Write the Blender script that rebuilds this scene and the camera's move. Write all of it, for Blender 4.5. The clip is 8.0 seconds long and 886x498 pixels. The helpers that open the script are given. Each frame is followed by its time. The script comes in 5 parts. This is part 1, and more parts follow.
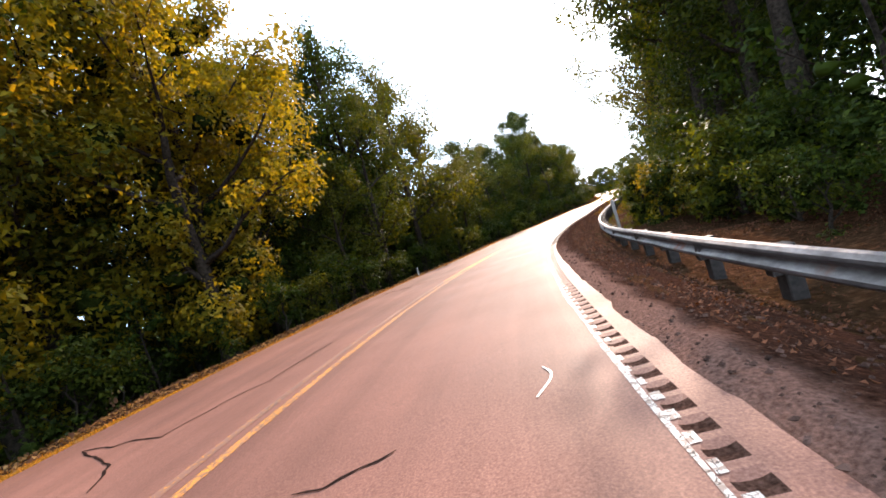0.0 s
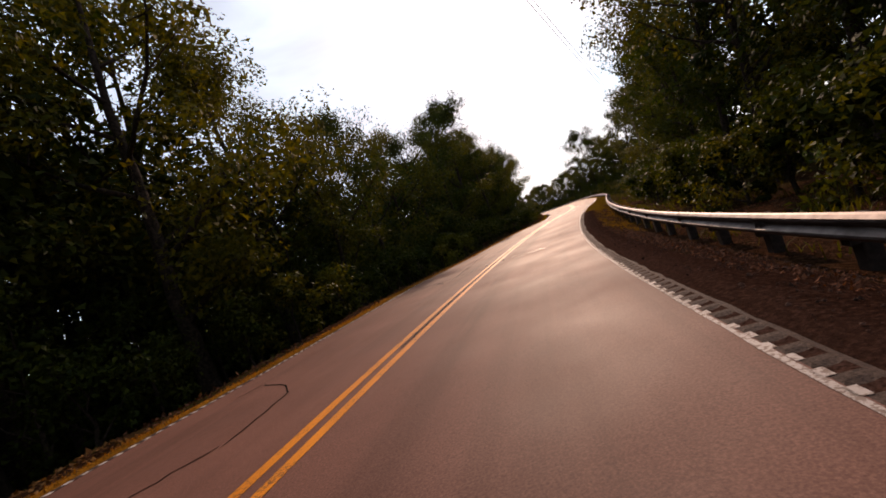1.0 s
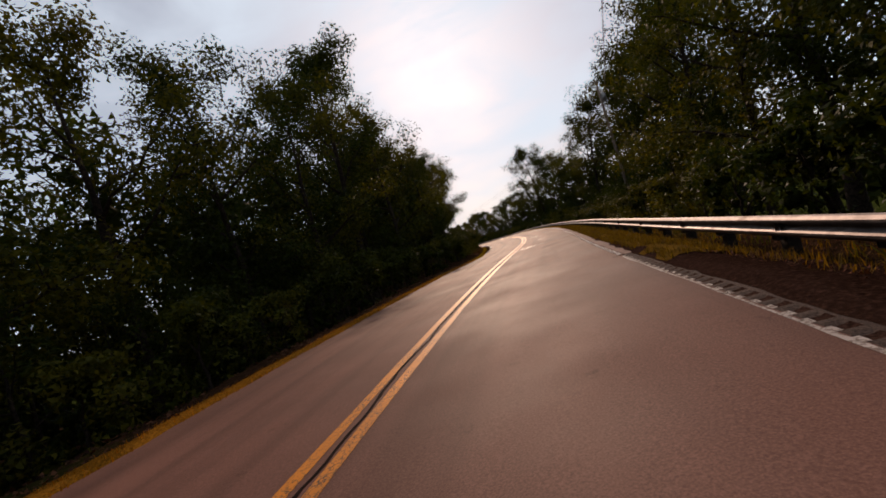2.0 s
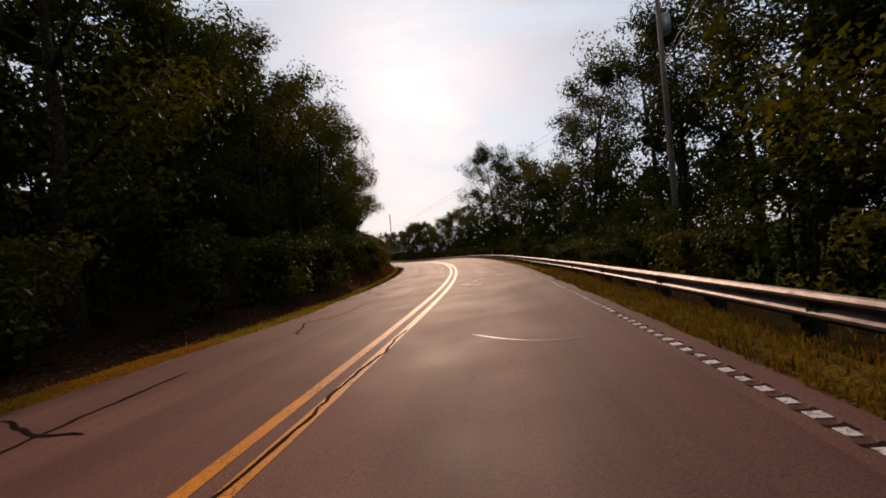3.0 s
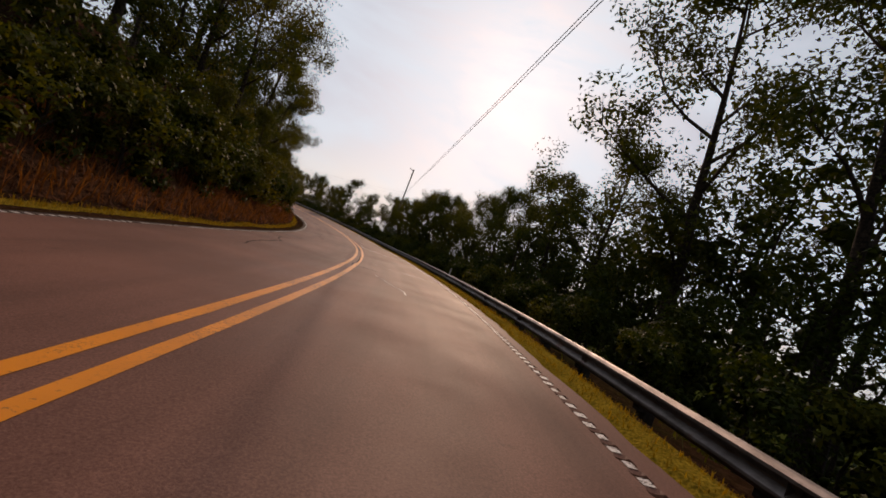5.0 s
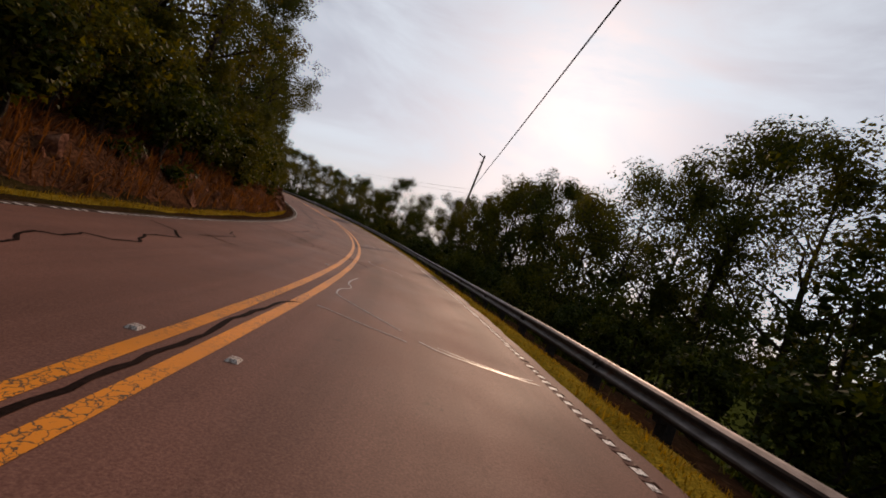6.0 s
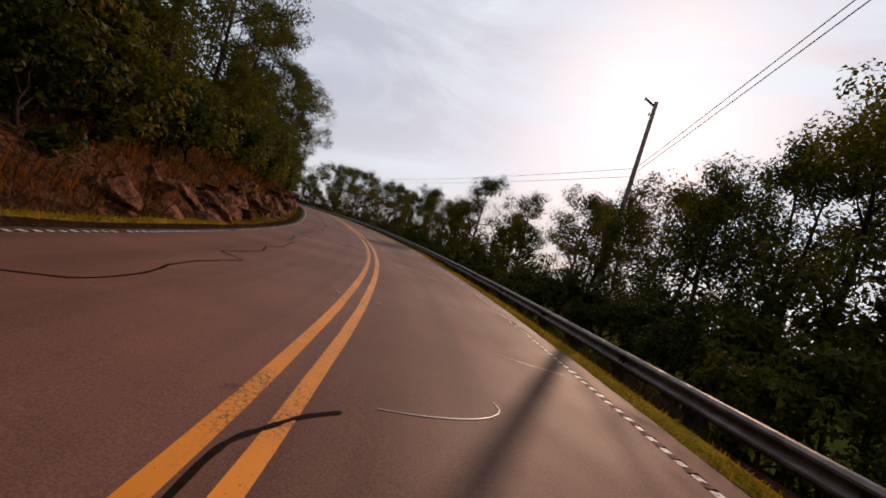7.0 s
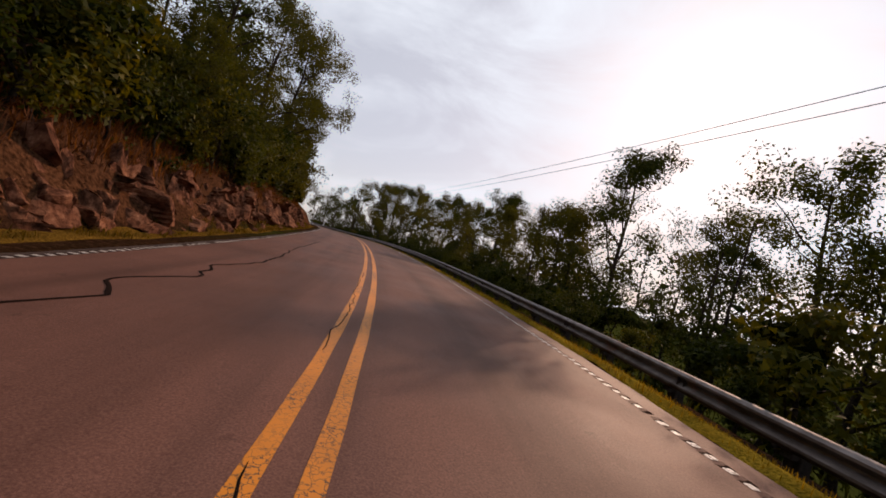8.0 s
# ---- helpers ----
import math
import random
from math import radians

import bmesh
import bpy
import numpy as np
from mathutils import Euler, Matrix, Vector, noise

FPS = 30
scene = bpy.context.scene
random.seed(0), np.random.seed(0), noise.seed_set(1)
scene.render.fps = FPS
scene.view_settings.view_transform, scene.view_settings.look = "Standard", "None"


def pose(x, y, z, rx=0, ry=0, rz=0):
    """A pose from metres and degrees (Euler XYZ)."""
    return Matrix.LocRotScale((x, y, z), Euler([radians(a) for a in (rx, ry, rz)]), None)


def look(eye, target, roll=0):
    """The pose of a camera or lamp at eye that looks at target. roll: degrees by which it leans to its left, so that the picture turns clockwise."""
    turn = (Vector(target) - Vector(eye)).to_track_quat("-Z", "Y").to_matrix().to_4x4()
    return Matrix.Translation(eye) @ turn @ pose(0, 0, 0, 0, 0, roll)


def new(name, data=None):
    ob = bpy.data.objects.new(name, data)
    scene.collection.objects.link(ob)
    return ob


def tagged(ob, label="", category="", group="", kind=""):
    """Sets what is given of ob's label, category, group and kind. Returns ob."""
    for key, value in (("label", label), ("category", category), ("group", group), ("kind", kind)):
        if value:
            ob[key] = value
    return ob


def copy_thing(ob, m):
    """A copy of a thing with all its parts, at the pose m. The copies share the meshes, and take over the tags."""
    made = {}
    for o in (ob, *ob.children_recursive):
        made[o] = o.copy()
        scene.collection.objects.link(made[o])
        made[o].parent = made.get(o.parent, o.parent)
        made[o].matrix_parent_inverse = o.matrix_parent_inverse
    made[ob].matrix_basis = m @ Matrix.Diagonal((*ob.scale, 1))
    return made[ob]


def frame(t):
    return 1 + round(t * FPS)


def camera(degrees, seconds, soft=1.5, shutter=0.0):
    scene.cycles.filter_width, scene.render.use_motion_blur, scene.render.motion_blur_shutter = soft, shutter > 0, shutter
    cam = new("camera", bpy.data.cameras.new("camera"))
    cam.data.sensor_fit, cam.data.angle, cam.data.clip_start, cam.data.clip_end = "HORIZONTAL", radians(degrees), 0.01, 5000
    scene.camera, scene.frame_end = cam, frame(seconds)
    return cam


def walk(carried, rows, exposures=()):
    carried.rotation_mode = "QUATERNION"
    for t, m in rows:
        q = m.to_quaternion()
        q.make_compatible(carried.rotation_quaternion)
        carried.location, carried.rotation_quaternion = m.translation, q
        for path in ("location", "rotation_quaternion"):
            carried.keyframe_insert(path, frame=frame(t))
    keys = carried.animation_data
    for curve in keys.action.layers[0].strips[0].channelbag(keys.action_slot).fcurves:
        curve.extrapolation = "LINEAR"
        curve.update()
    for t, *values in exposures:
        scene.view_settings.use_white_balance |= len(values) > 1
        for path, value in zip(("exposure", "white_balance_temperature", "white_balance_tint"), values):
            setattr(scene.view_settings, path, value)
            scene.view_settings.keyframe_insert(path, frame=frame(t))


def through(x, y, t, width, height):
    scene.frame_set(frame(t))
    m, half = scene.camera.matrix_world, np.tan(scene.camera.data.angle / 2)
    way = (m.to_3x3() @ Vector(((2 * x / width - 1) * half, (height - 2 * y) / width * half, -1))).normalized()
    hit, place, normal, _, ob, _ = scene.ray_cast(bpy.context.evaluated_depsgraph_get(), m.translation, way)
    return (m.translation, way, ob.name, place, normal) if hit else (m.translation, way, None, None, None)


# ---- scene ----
cam = camera(95.73, 8.0, soft=1.7)
# fitted begin
# the road's plan: bend, grade and cross-fall every ten metres from 32 m behind the start
BEND = [-0.0184, -0.0180, -0.0173, -0.0157, -0.0113, -0.0080, -0.0076, -0.0054, -0.0048, -0.0028, 0.0018, 0.0030, 0.0057, 0.0071, 0.0064, 0.0073, 0.0085, 0.0068, 0.0075, 0.0086, 0.0099, 0.0093, 0.0067, 0.0032, 0.0026, 0.0030, 0.0035, 0.0039, 0.0041, 0.0042, 0.0043]
GRADE = [0.0035, -0.0008, -0.0069, -0.0169, -0.0346, -0.0405, -0.0271, -0.0144, -0.0081, -0.0120, -0.0177, -0.0185, -0.0070, 0.0012, -0.0024, -0.0138, -0.0241, -0.0214, -0.0150, -0.0001, 0.0125, 0.0196, 0.0247, 0.0274, 0.0245, 0.0188, 0.0131, 0.0083, 0.0049, 0.0026, 0.0007]
FALL = [-0.0174, -0.0202, -0.0262, -0.0362, -0.0318, -0.0204, -0.0224, -0.0047, -0.0400, -0.0367, -0.0286, -0.0481, -0.0591, -0.0537, -0.0523, -0.0597, -0.0531, -0.0437, -0.0426, -0.0215, -0.0267, -0.0344, -0.0522, -0.0370, -0.0222, -0.0152, -0.0105, -0.0075, -0.0056, -0.0040, -0.0038]
PATH = [
    (0.00, (2.877, -1.949, 1.232), (1.389, 7.932, 0.827), -17.34),
    (0.25, (2.864, 3.283, 1.036), (1.852, 13.227, 0.722), -18.53),
    (0.50, (3.218, 8.618, 0.809), (2.601, 18.596, 0.566), -19.46),
    (0.75, (3.881, 14.225, 0.610), (3.663, 24.220, 0.373), -19.62),
    (1.00, (4.825, 19.824, 0.431), (4.972, 29.820, 0.192), -19.52),
    (1.25, (5.957, 25.076, 0.290), (6.473, 35.061, 0.097), -19.67),
    (1.50, (7.329, 30.302, 0.166), (8.243, 40.260, 0.028), -19.51),
    (1.75, (9.057, 35.850, 0.050), (10.381, 45.762, -0.046), -18.54),
    (2.00, (11.106, 41.630, 0.006), (12.858, 51.475, -0.053), -16.89),
    (2.25, (13.420, 47.483, -0.035), (15.620, 57.238, -0.065), -14.64),
    (2.50, (15.926, 53.276, -0.118), (18.529, 62.931, -0.127), -11.89),
    (2.75, (18.511, 58.892, -0.220), (21.416, 68.461, -0.219), -8.71),
    (3.00, (21.071, 64.325, -0.336), (24.117, 73.850, -0.336), -5.13),
    (3.25, (23.573, 69.792, -0.417), (26.584, 79.328, -0.468), -0.60),
    (3.50, (25.985, 75.290, -0.499), (29.160, 84.772, -0.619), 4.40),
    (3.75, (28.248, 80.894, -0.570), (31.464, 90.362, -0.687), 8.57),
    (4.00, (30.321, 86.573, -0.625), (33.477, 96.061, -0.684), 11.90),
    (4.25, (32.182, 92.283, -0.658), (35.195, 101.818, -0.624), 14.29),
    (4.50, (33.833, 97.985, -0.675), (36.620, 107.588, -0.606), 16.32),
    (4.75, (35.275, 103.679, -0.696), (37.792, 113.357, -0.636), 17.96),
    (5.00, (36.486, 109.395, -0.738), (38.689, 119.149, -0.693), 19.10),
    (5.25, (37.426, 115.155, -0.823), (39.291, 124.979, -0.761), 19.66),
    (5.50, (38.058, 120.961, -0.944), (39.567, 130.846, -0.817), 19.58),
    (5.75, (38.396, 126.858, -1.095), (39.515, 136.795, -0.997), 19.83),
    (6.00, (38.463, 132.738, -1.228), (39.193, 142.711, -1.193), 19.93),
    (6.25, (38.315, 138.509, -1.302), (38.557, 148.506, -1.306), 19.16),
    (6.50, (37.903, 144.184, -1.348), (37.625, 154.180, -1.372), 18.21),
    (6.75, (37.162, 149.717, -1.364), (36.397, 159.688, -1.366), 17.73),
    (7.00, (36.152, 155.144, -1.327), (34.937, 165.069, -1.295), 17.23),
    (7.25, (34.897, 160.517, -1.245), (33.314, 170.391, -1.193), 16.38),
    (7.50, (33.518, 165.582, -1.176), (31.512, 175.378, -1.082), 16.03),
    (7.75, (32.042, 170.300, -1.111), (29.698, 180.020, -0.931), 15.80),
    (8.00, (30.415, 174.841, -1.037), (27.797, 184.488, -0.752), 15.60),
]
# fitted end
walk(cam, [(t, look(eye, to, roll)) for t, eye, to, roll in PATH],
     [(0.0, 1.7, 6400, 22), (0.3, 1.2, 6600, 26), (0.6, 0.36, 7100, 32), (1.0, -0.32, 7600, 36), (1.5, -0.9, 7550, 34), (3.5, -0.88, 7800, 34), (6.0, -0.88, 7900, 35), (8.0, -0.6, 8100, 38)])

# ---- the road's line ----
STEP = 0.5
S0 = -32.0
GRID = np.arange(S0, 340, STEP)
KNOT = S0 + 10.0 * np.arange(len(BEND))
_k, _g, FALLS = (np.interp(GRID, KNOT, q) for q in (BEND, GRADE, FALL))


def _run(a, first):
    q = np.concatenate([[0], np.cumsum((a[1:] + a[:-1]) / 2 * STEP)])
    return q - q[first]


_i0 = int(round(-S0 / STEP))
HEAD = _run(_k, _i0)
_m = (HEAD[1:] + HEAD[:-1]) / 2
PX = np.concatenate([[0], np.cumsum(-np.sin(_m) * STEP)])
PY = np.concatenate([[0], np.cumsum(np.cos(_m) * STEP)])
PX, PY, PZ = PX - PX[_i0], PY - PY[_i0], _run(_g, _i0)


def spots(s, d, h=0.0, banked=True):
    """World points at s metres along the road, d metres to the right of its middle, h above its surface."""
    s, d, h = np.broadcast_arrays(np.asarray(s, float), np.asarray(d, float), np.asarray(h, float))
    th, x, y, z, b = (np.interp(s, GRID, q) for q in (HEAD, PX, PY, PZ, FALLS))
    e = np.clip(d, -4.6, 4.4) if banked else 0 * d
    return np.stack([x + d * np.cos(th), y + d * np.sin(th), z - e * np.tan(b) + h], -1)


def heading(s):
    return float(np.interp(s, GRID, HEAD))


def lin(v, *pairs):
    return np.interp(v, [p[0] for p in pairs], [p[1] for p in pairs])


# ---- light ----
SUN_AZ, SUN_EL = 15.6, 27.0
world = bpy.data.worlds.new("sky")
scene.world = world
world.use_nodes = True
wn, wl = world.node_tree.nodes, world.node_tree.links
wn.clear()
w_out, w_bg, w_sky = wn.new("ShaderNodeOutputWorld"), wn.new("ShaderNodeBackground"), wn.new("ShaderNodeTexSky")
w_sky.sky_type, w_sky.sun_disc = "NISHITA", False
w_sky.sun_elevation, w_sky.sun_rotation = radians(SUN_EL), radians(SUN_AZ)
w_sky.air_density, w_sky.dust_density, w_sky.ozone_density = 1.0, 1.25, 2.0
w_bg.inputs["Strength"].default_value = 0.11
w_co, w_map, w_noise, w_ramp, w_mix = (wn.new("ShaderNode" + k) for k in ("TexCoord", "Mapping", "TexNoise", "ValToRGB", "Mix"))
w_map.inputs["Scale"].default_value = (1.1, 1.7, 3.4)
w_map.inputs["Rotation"].default_value = (0.25, 0.1, 0.6)
w_noise.inputs["Scale"].default_value, w_noise.inputs["Detail"].default_value = 1.6, 9.0
w_noise.inputs["Roughness"].default_value, w_noise.inputs["Distortion"].default_value = 0.6, 0.5
w_ramp.color_ramp.elements[0].position, w_ramp.color_ramp.elements[1].position = 0.40, 0.72
w_ramp.color_ramp.elements[0].color = (0.48, 0.48, 0.48, 1)
w_mix.data_type = "RGBA"
w_mix.inputs[7].default_value = (10.0, 14.6, 16.9, 1)
wl.new(w_co.outputs["Generated"], w_map.inputs["Vector"])
wl.new(w_map.outputs["Vector"], w_noise.inputs["Vector"])
wl.new(w_noise.outputs[0], w_ramp.inputs[0])
wl.new(w_ramp.outputs[0], w_mix.inputs[0])
wl.new(w_sky.outputs[0], w_mix.inputs[6])
wl.new(w_mix.outputs[2], w_bg.inputs["Color"])
wl.new(w_bg.outputs[0], w_out.inputs[0])

sun = new("sun", bpy.data.lights.new("sun", "SUN"))
sun.data.energy, sun.data.angle, sun.data.color = 4.6, radians(0.6), (1.0, 0.84, 0.62)
_az, _el = radians(SUN_AZ), radians(SUN_EL)
sun.matrix_world = look((math.sin(_az) * math.cos(_el) * 50, math.cos(_az) * math.cos(_el) * 50, math.sin(_el) * 50), (0, 0, 0))


# ---- materials ----
def material(name, build, rough=0.8, metal=0.0, spec=0.5):
    m = bpy.data.materials.new(name)
    m.use_nodes = True
    nt_ = m.node_tree
    bsdf = nt_.nodes["Principled BSDF"]
    bsdf.inputs["Roughness"].default_value, bsdf.inputs["Metallic"].default_value = rough, metal
    bsdf.inputs["Specular IOR Level"].default_value = spec
    build(nt_, bsdf)
    return m


def node(nt_, kind, **inputs):
    n = nt_.nodes.new("ShaderNode" + kind)
    for k, val in inputs.items():
        n.inputs[k.replace("_", " ")].default_value = val
    return n


def noise_at(nt_, scale, detail=6.0, stretch=None, coords="Object", rough=0.55):
    co, tex = node(nt_, "TexCoord"), node(nt_, "TexNoise", Scale=scale, Detail=detail, Roughness=rough)
    src = co.outputs[coords]
    if stretch:
        mp = node(nt_, "Mapping", Scale=stretch)
        nt_.links.new(src, mp.inputs["Vector"])
        src = mp.outputs["Vector"]
    nt_.links.new(src, tex.inputs["Vector"])
    return tex.outputs["Fac"]


def ramp(nt_, fac, *stops):
    r = node(nt_, "ValToRGB")
    e = r.color_ramp.elements
    while len(e) < len(stops):
        e.new(0.5)
    for el, (pos, col) in zip(e, stops):
        el.position, el.color = pos, (*col, 1) if len(col) == 3 else col
    nt_.links.new(fac, r.inputs[0])
    return r.outputs[0]


def blend(nt_, fac, a, b, mode="MIX"):
    mx = nt_.nodes.new("ShaderNodeMix")
    mx.data_type, mx.blend_type = "RGBA", mode
    for sock, val in ((mx.inputs[0], fac), (mx.inputs[6], a), (mx.inputs[7], b)):
        if isinstance(val, (int, float)):
            sock.default_value = val
        elif isinstance(val, tuple):
            sock.default_value = (*val, 1) if len(val) == 3 else val
        else:
            nt_.links.new(val, sock)
    return mx.outputs[2]


def bump(nt_, bsdf, height, strength=0.4, distance=0.02):
    b = node(nt_, "Bump", Strength=strength, Distance=distance)
    nt_.links.new(height, b.inputs["Height"])
    nt_.links.new(b.outputs[0], bsdf.inputs["Normal"])


def two_tone(dark, light, fine=40.0, coarse=0.7, rough=0.85, metal=0.0, spec=0.4, relief=0.4, depth=0.01):
    def build(nt_, bsdf):
        a = ramp(nt_, noise_at(nt_, fine), (0.35, dark), (0.65, light))
        c = ramp(nt_, noise_at(nt_, coarse, 4), (0.3, (0.7, 0.7, 0.7)), (0.7, (1.15, 1.15, 1.15)))
        nt_.links.new(blend(nt_, 1.0, a, c, "MULTIPLY"), bsdf.inputs["Base Color"])
        bump(nt_, bsdf, noise_at(nt_, fine), relief, depth)
    return lambda name: material(name, build, rough, metal, spec)


def asphalt_build(nt_, bsdf):
    grain = noise_at(nt_, 70.0, 6, rough=0.65)
    a = ramp(nt_, grain, (0.32, (0.089, 0.036, 0.0265)), (0.5, (0.135, 0.058, 0.0425)), (0.72, (0.199, 0.092, 0.070)))
    patches = ramp(nt_, noise_at(nt_, 0.35, 5), (0.3, (0.76, 0.75, 0.74)), (0.7, (1.16, 1.13, 1.1)))
    tracks = ramp(nt_, noise_at(nt_, 1.0, 5, stretch=(1.5, 0.035, 1), coords="UV"), (0.32, (0.70, 0.69, 0.68)), (0.55, (1.0, 1.0, 1.0)), (0.8, (1.12, 1.1, 1.08)))
    spots_ = ramp(nt_, noise_at(nt_, 3.2, 6, rough=0.7), (0.27, (0.62, 0.60, 0.58)), (0.36, (1.0, 1.0, 1.0)))
    a = blend(nt_, 1.0, blend(nt_, 1.0, a, tracks, "MULTIPLY"), spots_, "MULTIPLY")
    nt_.links.new(blend(nt_, 1.0, a, patches, "MULTIPLY"), bsdf.inputs["Base Color"])
    rr = ramp(nt_, noise_at(nt_, 0.6, 4), (0.3, (0.62,) * 3), (0.7, (0.74,) * 3))
    nt_.links.new(rr, bsdf.inputs["Roughness"])
    bump(nt_, bsdf, noise_at(nt_, 120.0, 3), 0.35, 0.004)


ASPHALT = material("asphalt", asphalt_build, 0.65, 0.0, 0.13)
SHOULDER = two_tone((0.024, 0.013, 0.010), (0.080, 0.048, 0.037), 60, 0.9, 0.85, spec=0.15)("shoulder_asphalt")


def paint_build(base, worn, cut):
    def build(nt_, bsdf):
        wear = noise_at(nt_, 26.0, 8, rough=0.7)
        col = ramp(nt_, wear, (cut, worn), (cut + 0.06, base))
        cell = node(nt_, "TexVoronoi", Scale=15.0)
        cell.feature = "DISTANCE_TO_EDGE"
        co = node(nt_, "TexCoord")
        shake = node(nt_, "TexNoise", Scale=22.0, Detail=3.0)
        off = node(nt_, "VectorMath")
        off.operation = "MULTIPLY_ADD"
        off.inputs[1].default_value = (0.09, 0.09, 0.09)
        nt_.links.new(co.outputs["Object"], shake.inputs["Vector"])
        nt_.links.new(shake.outputs["Color"], off.inputs[0])
        nt_.links.new(co.outputs["Object"], off.inputs[2])
        nt_.links.new(off.outputs[0], cell.inputs["Vector"])
        gap = ramp(nt_, cell.outputs["Distance"], (0.025, (0.95, 0.95, 0.95)), (0.06, (0, 0, 0)))
        here = ramp(nt_, noise_at(nt_, 0.9, 3), (0.42, (0, 0, 0)), (0.58, (1, 1, 1)))
        col = blend(nt_, blend(nt_, 1.0, gap, here, "MULTIPLY"), col, (0.03, 0.02, 0.015))
        tone = ramp(nt_, noise_at(nt_, 1.1, 3), (0.3, (0.8, 0.8, 0.8)), (0.7, (1.1, 1.1, 1.1)))
        nt_.links.new(blend(nt_, 1.0, col, tone, "MULTIPLY"), bsdf.inputs["Base Color"])
        bump(nt_, bsdf, noise_at(nt_, 110.0, 3), 0.3, 0.003)
    return build


FADED = {k: material("faded_yellow_paint", paint_build((0.52, 0.19, 0.008), (0.145, 0.066, 0.045), c), 0.6, spec=0.3) for k, c in ((-1, 0.57), (1, 0.49))}
YELLOW = material("yellow_paint", paint_build((0.60, 0.180, 0.002), (0.16, 0.06, 0.02), 0.34), 0.55, spec=0.36)
WHITE = material("white_paint", paint_build((0.58, 0.53, 0.50), (0.16, 0.125, 0.11), 0.42), 0.6, spec=0.3)
EDGE_WHITE = material("worn_white_paint", paint_build((0.40, 0.335, 0.30), (0.20, 0.14, 0.115), 0.45), 0.7, spec=0.15)
TAR = two_tone((0.008, 0.004, 0.003), (0.020, 0.010, 0.008), 30, 2, 0.7, spec=0.02, relief=0.25, depth=0.004)("tar_sealant")


def ground_build(nt_, bsdf):
    soil = ramp(nt_, noise_at(nt_, 9.0, 10, rough=0.7), (0.3, (0.012, 0.006, 0.004)), (0.52, (0.034, 0.017, 0.010)), (0.72, (0.085, 0.044, 0.027)))
    litter = ramp(nt_, noise_at(nt_, 0.5, 6), (0.35, (0.75, 0.8, 0.7)), (0.7, (1.2, 1.05, 0.95)))
    moss = ramp(nt_, noise_at(nt_, 0.06, 8, rough=0.6), (0.53, (0, 0, 0)), (0.68, (0.85, 0.85, 0.85)))
    low = ramp(nt_, noise_at(nt_, 1.4, 8, rough=0.7), (0.35, (0.012, 0.017, 0.004)), (0.7, (0.045, 0.05, 0.010)))
    co, sep = node(nt_, "TexCoord"), node(nt_, "SeparateXYZ")
    nt_.links.new(co.outputs["Object"], sep.inputs[0])
    valley = node(nt_, "MapRange")
    for k, val in zip((1, 2, 3, 4), (-5.0, -9.0, 0.0, 1.0)):
        valley.inputs[k].default_value = val
    nt_.links.new(sep.outputs[2], valley.inputs[0])
    col = blend(nt_, moss, blend(nt_, 1.0, soil, litter, "MULTIPLY"), low)
    nt_.links.new(blend(nt_, valley.outputs[0], col, low), bsdf.inputs["Base Color"])
    bump(nt_, bsdf, noise_at(nt_, 14.0, 10, rough=0.7), 0.8, 0.08)


SOIL = material("soil_and_litter", ground_build, 0.95, spec=0.0)


def gravel_build(nt_, bsdf):
    stones = ramp(nt_, noise_at(nt_, 24.0, 8, rough=0.7), (0.32, (0.008, 0.0035, 0.0025)), (0.5, (0.022, 0.010, 0.007)), (0.66, (0.05, 0.023, 0.016)), (0.78, (0.11, 0.055, 0.04)))
    co, sep = node(nt_, "TexCoord"), node(nt_, "SeparateXYZ")
    nt_.links.new(co.outputs["UV"], sep.inputs[0])
    edge = node(nt_, "Math")
    edge.operation = "MULTIPLY_ADD"
    nt_.links.new(noise_at(nt_, 2.2, 6, rough=0.65), edge.inputs[0])
    edge.inputs[1].default_value = -0.5
    nt_.links.new(sep.outputs[0], edge.inputs[2])
    dust = ramp(nt_, edge.outputs[0], (0.0, (0.9,) * 3), (0.07, (0.45,) * 3), (0.2, (0.0,) * 3))
    pale = ramp(nt_, noise_at(nt_, 45.0, 6), (0.3, (0.05, 0.025, 0.019)), (0.7, (0.145, 0.078, 0.061)))
    near = node(nt_, "MapRange")
    for k, val in zip((1, 2, 3, 4), (7.0, 13.0, 1.0, 0.12)):
        near.inputs[k].default_value = val
    nt_.links.new(sep.outputs[1], near.inputs[0])
    nt_.links.new(blend(nt_, blend(nt_, 1.0, dust, near.outputs[0], "MULTIPLY"), stones, pale), bsdf.inputs["Base Color"])
    bump(nt_, bsdf, noise_at(nt_, 24.0, 8, rough=0.7), 0.9, 0.03)


DUSTY_GRAVEL = material("dusty_gravel", gravel_build, 0.95, spec=0.0)
STONE = two_tone((0.012, 0.0055, 0.004), (0.085, 0.043, 0.032), 6, 2.5, 0.9, spec=0.05)("loose_stone")


